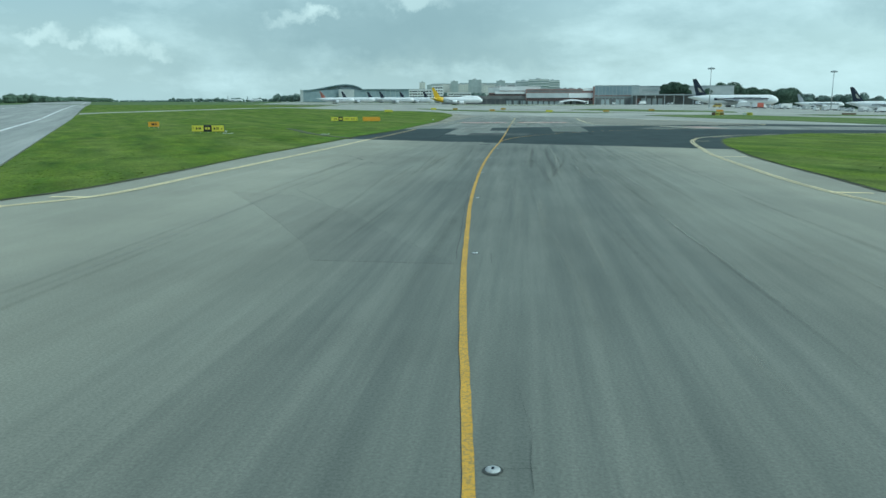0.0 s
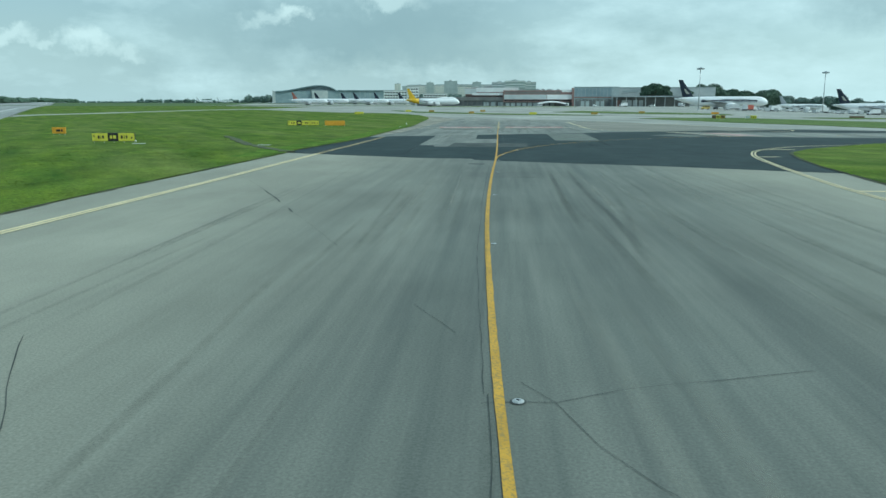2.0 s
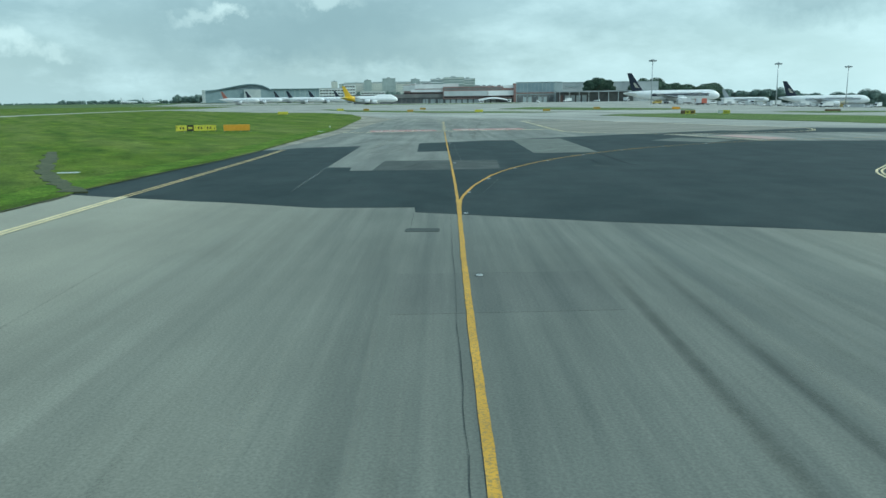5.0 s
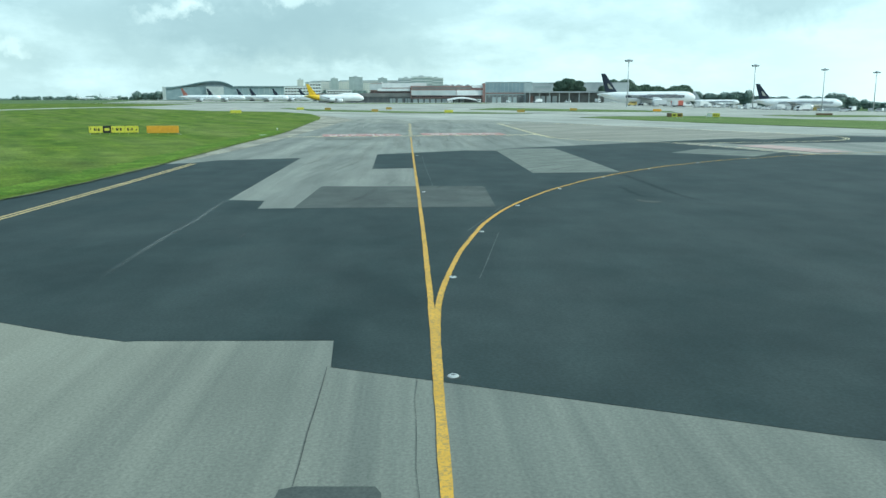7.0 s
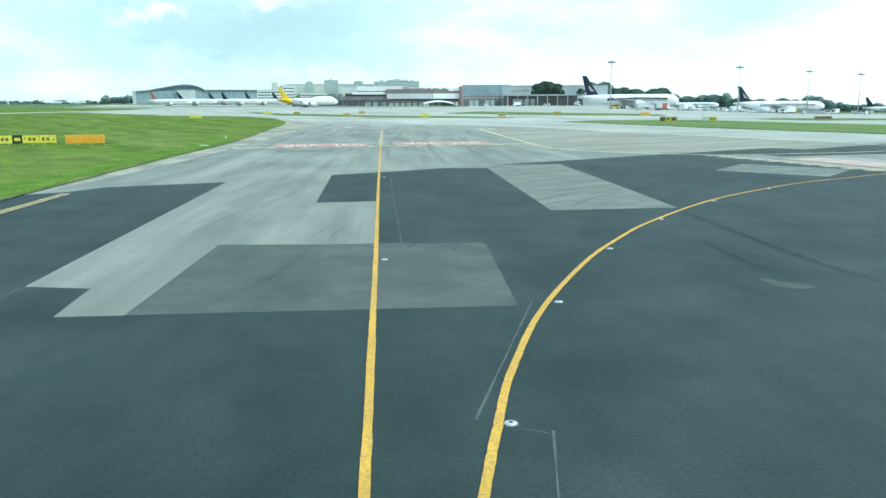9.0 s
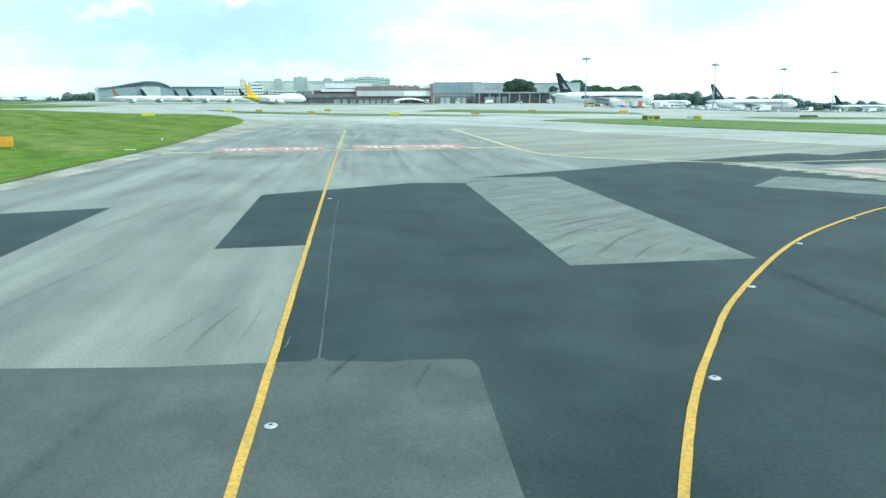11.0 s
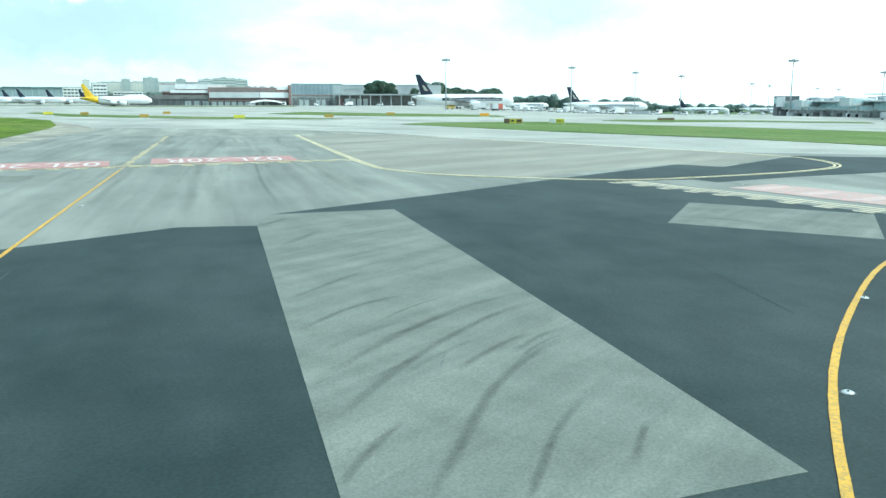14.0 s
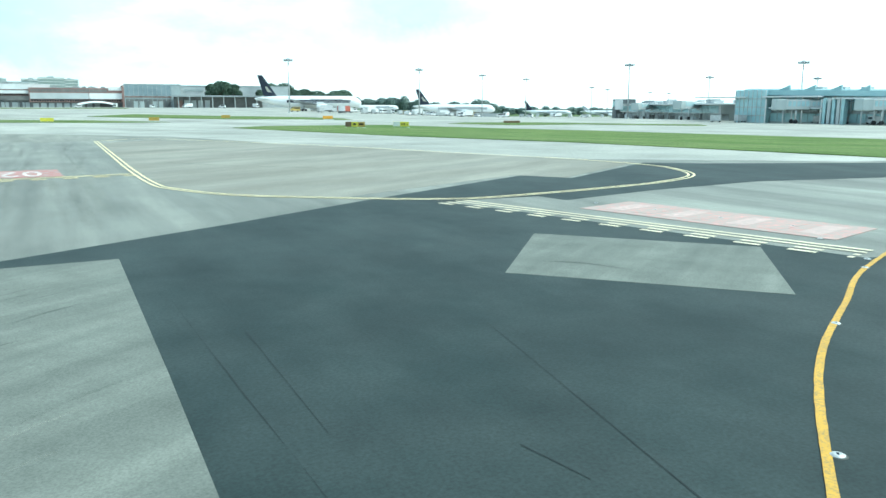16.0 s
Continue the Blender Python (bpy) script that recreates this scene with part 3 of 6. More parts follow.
dark = [(-22.9, 105.6), (-20.6, 104.4), (-14.6, 101.75), (-12.6, 101.05), (-10.65, 100.1), (-8.8, 99.15), (-7.5, 98.62), (-7.3, 98.65), (-3.3, 98.5), (-3.2, 96.9), (-1.3, 96.1), (0.8, 95.2), (2.45, 94.5), (4.5, 93.6), (7.2, 92.7), (11.3, 91.3), (13.7, 90.2), (20.3, 87.0), (25.9, 84.6),
        (26.5, 94.5), (26.9, 104), (29.3, 110.5), (33.8, 117.1), (36.3, 120.7), (45.7, 128.6), (58.9, 128.7), (150, 126), (150, 140), (80, 145), (45, 149), (34.2, 151.2), (33.6, 153.5), (32.4, 157.5), (31.3, 161.4), (30.1, 166.1), (28.9, 169.7),
        (30.4, 170.3), (34.5, 170.1), (34.8, 168.0), (42.1, 169.7), (52.0, 170.8), (62.2, 168.9), (85, 165), (110, 163.5), (110, 170), (75, 178), (60.8, 184.0), (56.8, 187.0), (42.5, 177.9), (40.5, 181.1), (26.1, 172.8), (17.3, 167.2), (7.4, 161.5),
        (6.7, 158.45), (3.7, 158.9), (-4.65, 153.9), (-4.4, 138.8), (-1.35, 139.1), (-1.35, 127.3), (-1.35, 118.2), (-8.6, 118.2), (-8.8, 121.0), (-10.65, 121.4), (-11.0, 149.7), (-17.4, 147.5), (-18.9, 144.9), (-21.3, 143.5), (-21.4, 130), (-22.2, 122)]
part("resurfaced_area", sheet_bm(dark, 0.008, 0.02, 0), TARMAC, junction, "fresh near-black asphalt resurfacing")
for pts, mat, label in (([(-7.0, 118.2), (2.2, 118.25), (2.46, 125.7), (2.5, 126.3), (2.43, 126.7), (2.3, 126.8), (1.27, 126.87), (0.9, 126.8), (-0.25, 127.0), (-0.37, 127.2), (-0.52, 127.16), (-0.6, 127.02), (-3.4, 127.0), (-6.75, 127.3)], MIDPATCH, "mid-grey asphalt patch"),
                        ([(6.72, 158.45), (7.4, 161.5), (13.0, 161.6), (12.88, 150), (12.74, 142), (12.56, 135.1), (6.55, 134.75)], PALEPATCH, "long pale grey asphalt patch with curved tyre streaks"),
                        ([(22.75, 154.45), (27.4, 159.9), (32.75, 154.05), (28.0, 148.85)], PALEPATCH, "pale grey square asphalt patch"),
                        ([(-3.40, 92.40), (-3.2, 92.47), (-2.2, 92.42), (-2.12, 92.25), (-2.13, 91.75), (-2.2, 91.68), (-3.40, 91.72), (-3.46, 91.85)], MIDPATCH, "small dark asphalt repair patch"),
                        ([(9.33, 120.6), (9.59, 120.45), (9.67, 120.07), (10.28, 119.79), (10.27, 119.31), (9.77, 119.22), (9.22, 119.61)], MIDPATCH, "small grey asphalt patch")):
    part("patch", sheet_bm(pts, 0.014, 0.02, 0), mat, junction, label)

random.seed(17)
near_rim = [(x + random.uniform(-1.2, 1.2), y + random.uniform(-4, 4)) for x, y in dense([(-24.6, 272), (-14, 258), (0, 250), (15.5, 247)], 2.2)]
part("dusty_margin", sheet_bm([(-26.2, 296.5), (-25.9, 288)] + near_rim + [(24.5, 252), (33.5, 242), (37, 238), (28, 264), (14, 279), (-4, 291), (-12, 296.5)], 0.005, 0.02, 0), TRANSITION, junction, "pale dusty margin of the junction")
part("patch", sheet_bm([(-12.6, 185.2), (-6.5, 185.1), (-6.4, 182.6), (-6.7, 180.6), (-9.0, 180.9), (-12.2, 180.2)], 0.006, 0.02, 0), STAINED, junction, "darker oil-stained strip before the holding line")
part("disused_area", sheet_bm([(17.4, 244), (17.0, 197), (17.2, 186), (18, 182.6), (20.3, 178), (25, 174.2), (40, 181.5), (42.4, 178.4), (56.3, 187.4), (53.3, 194), (47.9, 207.4), (42, 223), (33, 241), (24, 250.5)], 0.006, 0.02, 0), WARM, junction, "warm grey disused paved area")
for pts in ([(-14.2, 42.5), (-10.3, 41.1), (-5.9, 35.1), (-3.05, 29.5), (-2.3, 28.0), (-0.1, 24.3), (-4.6, 24.4), (-5.5, 27.0), (-7.9, 31.6), (-10.0, 35.5)], [(-3.3, 84.5), (2.1, 84.6), (2.2, 80.5), (-3.25, 80.3)]):
    part("patch", sheet_bm(pts, 0.005, 0.02, 0), OLDPATCH, taxiway, "slightly darker old asphalt patch")

# grass islands
GL = [(-24.4, 33.2), (-24.2, 37.2), (-23.05, 43), (-22.7, 53), (-22.95, 64), (-22.95, 75), (-22.75, 87), (-22.5, 98), (-22.3, 104), (-22.7, 108), (-21.8, 122), (-21.1, 130), (-20.7, 145), (-21.0, 172), (-20.7, 196), (-21.2, 211), (-23.9, 260),
      (-25.4, 290), (-27.5, 312), (-35, 347), (-50, 374), (-78, 388), (-110, 425), (-142, 462), (-153, 440), (-158, 395), (-162, 340), (-168, 300), (-163.3, 273)]
GR = [(22.4, 28), (21.6, 45.6), (21.9, 53.5), (22.05, 66), (22.6, 75), (23.7, 84), (24.6, 92), (25.9, 99), (27.7, 106.5), (29.3, 110.8), (33.9, 117.6), (36.8, 120.2), (45.8, 129.4), (58.9, 130), (100, 128.5), (150, 126), (170, -60), (42, -50), (29, 0)]
S1 = [(47, 304), (55, 310), (73, 311), (86, 312), (98, 285), (108, 258), (123, 204), (150, 130), (105, 115), (84, 175), (74.5, 220), (62, 251), (53, 285)]
S2 = [(-60, 440), (-38, 388), (3, 354), (21, 347), (40, 346), (38, 350), (22, 366), (2, 376), (-41, 417), (-58, 452)]
S3 = [(24, 416), (29, 404), (60, 370), (95, 360), (98, 377), (88, 390), (68, 407), (42, 449)]
S4 = [(109, 323), (118, 306), (141, 306), (160, 280), (168, 290), (141, 330), (120, 335)]
S5 = [un(352, -4), un(900, -4), un(900, 200), (-300, 760), (-150, 630), (-144, 524), (-157, 493), (-165, 455), (-169, 414), (-172, 379), (-176, 342)]
S6 = [(-66, 690), (62, 690), (68, 772), (-72, 780)]


def grass_island(pts, label, mat=GRASS):
    bm = sheet_bm(pts, 0.045, 0.30, 10)
    for v in bm.verts:
        if not v.is_boundary and v.co.z > rise(v.co.x, v.co.y):
            v.co.z += 0.03 * noise.noise(v.co * 0.11) + 0.02
    return tagged(part("grass", bm, mat), label, "grass", kind="structure")


grass_island(GL, "broad wedge of mown green grass beside the runway exit")
grass_island(GR, "rounded wedge of mown grass beside the taxiway turn")
for s in (S1, S2, S3, S4):
    grass_island(s, "narrow strip of pale grass between the parallel taxiways", PARCHED)
for line in (GL[1:17], GR[1:14]):
    tagged(part("grass_edge", ribbon_bm(dense(smooth_line(line, 4), 1.2), 0.38, 0.05, ragged=0.12), SOIL), "dark worn soil edge between grass and asphalt", "soil edge", kind="structure")
tagged(part("grass_verge", ribbon_bm(dense(smooth_line(GL[7:16], 4), 1.0), 2.6, 0.085, -1.9, ragged=0.5), VERGE), "bright strip of fresher grass along the taxiway edge", "grass", kind="structure")
shoulder = [(-20.9, 146), (-21.2, 172), (-21.2, 196), (-21.7, 211), (-24.3, 260), (-25.7, 290), (-28, 312), (-35, 345), (-50, 372), (-44, 358), (-29, 330), (-20, 304), (-16, 285), (-17.2, 250), (-17.6, 215), (-18, 190), (-18.6, 165), (-19.8, 150)]
tagged(part("shoulder", sheet_bm(shoulder, 0.012, 0.1, 20), SHOULDER), "dusty tan paved shoulder along the grass", "shoulder", kind="structure")
grass_island(S5, "far field of grass beside the runway")
grass_island(S6, "strip of grass before the cargo terminal")

# ---------------------------------------------------------------- painted lines
ZP = 0.022
centre = [(4.2, -30), (2.9, -8), (2.2, 1), (1.72, 6.5), (1.38, 10.3), (1.08, 13.7), (0.77, 17), (0.36, 22), (0.04, 27), (-0.26, 32), (-0.55, 37), (-0.82, 43), (-1.05, 50), (-1.26, 58), (-1.37, 66), (-1.41, 75), (-1.38, 85), (-1.28, 96), (-1.25, 104), (-1.25, 112), (-1.29, 126), (-1.36, 140), (-1.42, 155), (-1.48, 172), (-1.5, 188)]
turn_off = [(-1.27, 95.5), (-1.17, 99.5), (-0.92, 102.6), (-0.24, 107.0), (0.24, 109.3), (0.7, 111.3), (1.3, 113.7), (2.78, 118.05), (5.35, 123.65), (7.6, 127.55), (9.45, 130.4), (13.1, 135.1), (16.25, 138.6), (20.2, 142.15), (24.1, 145.2), (28.4, 147.75), (33, 150.3), (42, 153.6), (60, 158.3), (90, 164)]
edge_left = [(-31, 22), (-25.2, 31), (-22.4, 35.4), (-20.4, 39.2), (-19.85, 43.5), (-19.8, 50), (-19.55, 60), (-19.35, 68), (-19.12, 77), (-19.02, 87), (-18.95, 95), (-18.9, 104), (-18.65, 119), (-18.5, 132), (-18.5, 144.1)]
nose_right = [(22.4, 20), (19.6, 38), (18.6, 45.5), (18.42, 53), (18.62, 60), (18.95, 68), (19.4, 76), (20.4, 85), (21.3, 92), (22.5, 100.3), (23.5, 105), (24.75, 109.2), (26.2, 112.8), (28.3, 115.9), (32.8, 121.2), (39.9, 125.5), (52, 130.6), (80, 134.5)]
nose_far = [(17.25, 250), (16.9, 215), (16.75, 197), (16.95, 185.8), (17.7, 182.2), (20.1, 177.7), (24.9, 173.8), (29.2, 171.2), (32.9, 170.8), (41.8, 172.1), (47.5, 173.7), (51.4, 176.0), (54.0, 179.9), (55.3, 185.0), (53.8, 194.0), (48.4, 207.6), (42.4, 223.6), (33.3, 241.6), (24, 255.5), (17.25, 250)]


def marking(name, label, category="road marking"):
    return thing(name, label, category, kind="structure")


mk = marking("taxiway_centreline", "continuous golden yellow taxiway centre line")
for cut, wide, z in ((lambda q: q[1] < 98.5, 0.172, ZP - 0.0015), (lambda q: q[1] >= 95, 0.15, ZP)):
    part("stripe", ribbon_bm([q for q in dense(smooth_line(centre), 0.5) if cut(q)], wide, z, ragged=0.009), YELLOW, mk)
part("stripe", ribbon_bm(dense([(-1.5, 188.4), (-1.6, 250)], 0.9), 0.42, ZP, ragged=0.2), YELLOW_FADED, mk, "worn and faded stretch of yellow line")
mk = marking("turn_off_line", "yellow lead-off line curving away from the centre line")
part("stripe", ribbon_bm(smooth_line(turn_off, 14), 0.15, ZP + 0.002, ragged=0.007), YELLOW, mk)
mk = marking("taxiway_edge_line", "pale yellow double edge line beside the grass")
for o in (-0.16, 0.16):
    part("stripe", ribbon_bm(smooth_line(edge_left[:12]), 0.24, ZP, o, ragged=0.01), YELLOW_PALE, mk)
    part("stripe", ribbon_bm(smooth_line([(-18.9, 104.05)] + edge_left[12:]), 0.17, ZP, o, ragged=0.012), YELLOW_WORN, mk, "worn tan stretch on the dark asphalt")
mk = marking("taxiway_edge_line", "pale yellow double edge line rounding the grass corner")
for o in (-0.15, 0.15):
    part("stripe", ribbon_bm(smooth_line(nose_right), 0.15, ZP, o, ragged=0.01), YELLOW_PALE, mk)
for a, b in (((19.4, 73.6), (21.75, 73.6)), ((23.2, 103.0), (25.3, 103.1)), ((28.4, 115.4), (31.2, 115.6)), ((18.5, 45.3), (20.6, 44.9))):
    part("tick", ribbon_bm([a, b], 0.5, ZP + 0.002), YELLOW_PALE, mk, "short yellow transverse bar")
mk = marking("taxiway_edge_line", "pale yellow double line enclosing a disused paved area")
for o in (-0.19, 0.19):
    part("stripe", ribbon_bm(smooth_line(nose_far), 0.18, ZP, o, ragged=0.012), YELLOW_PALE, mk)
part("tick", ribbon_bm([(-22.5, 38.9), (-20.3, 38.95)], 0.5, ZP + 0.002), YELLOW_PALE, mk, "short yellow transverse bar")


def holding_line(a, b, label, mat, flip=1):
    mk = marking("holding_position_line", label)
    d = dense([a, b], 6)
    for o in (0.0, 0.55):
        part("stripe", ribbon_bm(d, 0.26, ZP, flip * o, ragged=0.02), mat, mk)
    for o in (-0.6, -1.15):
        part("dashes", dashes_bm(a, b, 0.28, ZP, 0.95, 0.95, flip * o, start=0.0 if o > -1 else 0.0), mat, mk)


holding_line((-18.2, 189.2), (16.4, 193.7), "yellow runway holding position marking, worn", YELLOW_PALE, -1)
holding_line((29.5, 170.1), (35.0, 151.7), "faded cream holding position marking of solid and broken lines", CREAM, -1)


def ground_text(text, parent, m, size, mat, stretch):
    cu = bpy.data.curves.new("lettering", "FONT")
    cu.body, cu.size, cu.align_x, cu.align_y, cu.extrude, cu.space_character = text, size, "CENTER", "CENTER", 0.001, 1.05
    tmp = new("lettering", cu)
    me = bpy.data.meshes.new_from_object(tmp.evaluated_get(bpy.context.evaluated_depsgraph_get()))
    bpy.data.objects.remove(tmp)
    me.materials.clear()
    me.materials.append(mat)
    for v in me.vertices:
        v.co.y *= stretch
    ob = new("lettering", me)
    ob.parent, ob.matrix_basis = parent, m
    return ob


def red_panel(cx, cy, w, d, turn, label, mat, text=None):
    ob = thing("ground_sign", label, "ground marking", kind="structure", m=pose(cx, cy, ZP, 0, 0, turn))
    bm = box_bm(-w / 2, w / 2, -d / 2, d / 2, -0.012, 0.0)
    part("panel", bm, mat, ob)
    if text:
        t = ground_text(text, ob, pose(0, 0, 0.004, 0, 0, 180), 2.75, WHITE_PAINT, 2.1)
        tagged(t, "white painted runway designation")
    return ob


red_panel(-8.5, 194.2, 11.0, 7.0, 6.0, "red painted runway designation panel with white lettering", RED_FADED, "02L-20R")
red_panel(6.0, 197.0, 12.0, 6.4, 3.0, "red painted runway designation panel with white lettering", RED_FADED, "02L-20R")
pk = red_panel(36.8, 159.9, 11.6, 4.0, -75.5, "sun-bleached pink ground panel with worn white strokes", PINK_FADED)
for k in range(7):
    w = 0.9 if k != 3 else 0.5
    part("letter_bar", box_bm(-4.9 + 1.5 * k, -4.9 + 1.5 * k + w, -1.3, 1.3, 0.002, 0.006), PINK_FADED if k % 2 else PINK_PALE, pk)

# joints, sealed cracks and tyre streaks
crack = marking("sealed_joints", "thin dark sealed joints and cracks in the asphalt", "pavement joint")


def crack_line(pts, w=0.05, wob=0.03):
    line = dense(pts, 0.8)
    line = [(x + random.uniform(-wob, wob), y + random.uniform(-wob, wob)) for x, y in line]
    i = 0
    while i < len(line) - 1:
        k = random.randint(3, 9)
        piece = line[i:i + k + 1]
        if len(piece) > 1:
            part("joint", ribbon_bm(piece, w * random.uniform(0.25, 0.55), 0.0152, ragged=w * 0.15), SEAL, crack)
        i += k + (random.random() < 0.15)


for pts, w in (([(-3.25, 96.9), (-3.25, 92.2)], 0.035), ([(-1.66, 96.1), (-1.72, 80), (-1.7, 69.7), (-1.6, 61), (-1.5, 53), (-1.0, 41)], 0.03), ([(-13.9, 42.4), (-10.05, 35.5), (-7.9, 31.6)], 0.018), ([(-10.3, 41.1), (-5.9, 35.1), (-3.05, 29.5), (-0.1, 24.3)], 0.016), ([(-10.8, 43.6), (-9.13, 40.6), (-8.2, 39.0), (-7.4, 37.2)], 0.045),
               ([(-1.05, 40.6), (-0.4, 40.7), (0.2, 40.7), (1.4, 41.4), (2.25, 41.7), (5.0, 42.6)], 0.03), ([(-0.35, 41.6), (0.2, 40.7), (0.74, 39.1), (1.35, 38.0), (2.4, 36.4)], 0.035), ([(8.1, 49), (8.4, 44.8), (9.6, 45.5)], 0.025),
               ([(1.93, 14.2), (2.14, 12.2), (2.19, 10.6)], 0.018), ([(1.65, 11.1), (2.2, 11.2)], 0.018), ([(-0.1, 24.3), (1.0, 24.5), (2.3, 25.0), (3.6, 25.1)], 0.025), ([(0.45, 26.05), (0.95, 26.0), (1.02, 24.5)], 0.022), ([(-0.92, 41), (-0.8, 37.5), (-0.5, 32), (-0.1, 25)], 0.026),
               ([(-14.15, 71.4), (-12.2, 67.2), (-11.8, 66.2)], 0.13), ([(-16.9, 76.9), (-14.6, 72.3)], 0.045), ([(-10.65, 63.8), (-10.1, 62.5)], 0.11), ([(-10.0, 62.3), (-8.92, 60.07), (-7.64, 57.3), (-6.28, 54.3)], 0.038), ([(-1.0, 55.2), (0.24, 55.16), (1.7, 54.94)], 0.04), ([(-2.8, 46.8), (-1.7, 44.5)], 0.025), ([(-0.6, 55.5), (3.25, 55.1), (8.1, 54.8)], 0.025),
               ([(20, 205), (24, 199), (31, 192)], 0.2), ([(22, 212), (36, 210), (50, 200)], 0.15), ([(-3.6, 84.5), (2.1, 84.5)], 0.04)):
    crack_line(pts, w)
dark_joint = marking("paving_joints", "faint lane joints in the fresh dark asphalt", "pavement joint")
for pts in ([(13.7, 155.5), (13.75, 152.6), (13.85, 148.3), (14.0, 143.5)], [(14.72, 152.0), (14.67, 149.6), (14.6, 146.2)], [(19.6, 150.0), (19.25, 148.2), (18.25, 143.3), (17.9, 141.6)], [(16.9, 144.6), (17.15, 143.3)]):
    part("joint", ribbon_bm(dense(pts, 0.7), 0.016, 0.0155, ragged=0.009), JOINT, dark_joint)
pale = marking("saw_cuts", "thin pale saw-cut lines in the dark asphalt", "pavement joint")
for pts in ([(-1.05, 151.95), (-0.58, 151.8), (-0.62, 145.7), (-0.53, 136.7), (-0.47, 132.5), (-0.44, 129.3), (-0.43, 127.1)], [(0.16, 103.9), (0.62, 106.3), (1.5, 111.1)], [(2.6, 118.6), (0.4, 111.6)]):
    part("joint", ribbon_bm(dense(pts, 1.0), 0.035, 0.0152, ragged=0.012), SAWCUT, pale)
streak = marking("tyre_streaks", "curved grey rubber streaks left by turning aircraft", "tyre marks")
laid = itertools.count()


def lay(pts, w, mat, ob=streak, name="streak"):
    part(name, film_bm(smooth_line(pts, 8), w, 0.0162 + 0.00008 * (next(laid) % 64)), mat, ob)


# arcs across the long pale patch
for pts, w in (([(6.64, 140.13), (8.47, 142.23), (10.67, 144.21), (12.5, 145.2)], 0.34), ([(6.7, 138.33), (8.64, 140.92), (10.94, 143.22), (12.6, 144.3)], 0.30), ([(7.18, 135.17), (8.33, 137.0), (9.55, 138.98), (10.9, 140.5), (12.2, 141.5)], 0.28),
               ([(6.56, 136.39), (7.18, 137.37), (7.9, 138.3)], 0.22), ([(8.52, 135.06), (9.26, 136.21), (10.06, 137.37), (11.0, 138.4)], 0.2), ([(10.5, 135.98), (11.38, 137.14)], 0.18), ([(6.6, 143.2), (8.1, 144.9), (9.7, 145.9)], 0.26), ([(6.75, 146.1), (8.3, 147.9), (9.4, 148.9)], 0.28),
               ([(7.26, 153.63), (8.13, 155.05), (9.04, 156.75)], 0.45), ([(6.84, 158.24), (8.1, 160.32)], 0.4), ([(24.6, 155.4), (25.6, 154.5), (26.3, 153)], 0.35)):
    lay(pts, w, RUBBER)
for k in range(26):
    x, y, r = random.uniform(6.7, 11.4), random.uniform(136.5, 159), random.uniform(0.8, 2.6)
    pts = [(x, y), (x + 0.32 * r, y + 0.34 * r), (x + 0.66 * r, y + 0.62 * r), (x + r, y + 0.84 * r)]
    if pts[-1][0] < 12.4:
        lay(pts, random.uniform(0.10, 0.26), random.choice((RUBBER, RUBBER_THIN, RUBBER_THIN, DUST)))
# marks of turning wheels on the dark resurfacing
for pts, w in (([(12.36, 135.0), (12.19, 131.39), (12.15, 127.8), (12.05, 123.17), (12.21, 120.83), (12.6, 119.2)], 0.55), ([(10.17, 126.87), (9.98, 123.29), (10.12, 121.08)], 0.4)):
    lay(pts, w, RUBBER_BLACK)
# wheel tracks over the grey junction
for pts, w, mat in (([(9.3, 206), (8.3, 190.1), (7.94, 175.5), (8.07, 162.9)], 0.4, RUBBER), ([(4.6, 196), (4.04, 188.5), (3.94, 170.7), (3.9, 159.7)], 0.9, RUBBER_THIN), ([(8.42, 262), (4.69, 209.8), (3.6, 182.6)], 1.1, RUBBER_THIN), ([(4.48, 275), (0.83, 219), (-0.31, 197), (-1.0, 180)], 1.2, RUBBER_THIN),
                    ([(5.45, 163.4), (5.09, 174.8), (4.97, 190)], 1.2, DUST), ([(2.2, 160), (2.3, 172), (2.6, 190)], 0.9, DUST), ([(-2.4, 160), (-2.9, 172), (-3.3, 188)], 1.6, DUST), ([(-9.4, 140), (-9.1, 152), (-8.4, 168), (-7.2, 186)], 1.6, DUST), ([(-6.2, 140), (-6.0, 152), (-5.4, 172), (-4.6, 192)], 1.4, RUBBER_THIN),
                    ([(-17.67, 176.5), (-16.93, 180.8), (-11.74, 185.1)], 2.2, RUBBER_THIN), ([(-20, 163), (-17, 170), (-14.5, 176)], 3.0, RUBBER_THIN), ([(-13, 150.5), (-11, 160), (-9.8, 172)], 2.4, RUBBER_THIN), ([(-3.03, 127.6), (-2.82, 129.43), (-2.4, 131.6)], 0.14, RUBBER), ([(-2.13, 127.9), (-1.99, 129.48), (-1.93, 131.2)], 0.12, RUBBER_THIN), ([(-3.91, 127.8), (-3.48, 129.66), (-2.9, 132)], 0.16, RUBBER_THIN),
                    ([(-0.3, 125.8), (0.06, 126.8), (0.4, 127.5)], 0.16, RUBBER), ([(1.2, 125.2), (1.5, 126.2), (1.7, 126.7)], 0.14, RUBBER), ([(-5.2, 119), (-4.2, 122), (-3.4, 126.6)], 0.5, RUBBER_THIN)):
    lay(pts, w, mat)
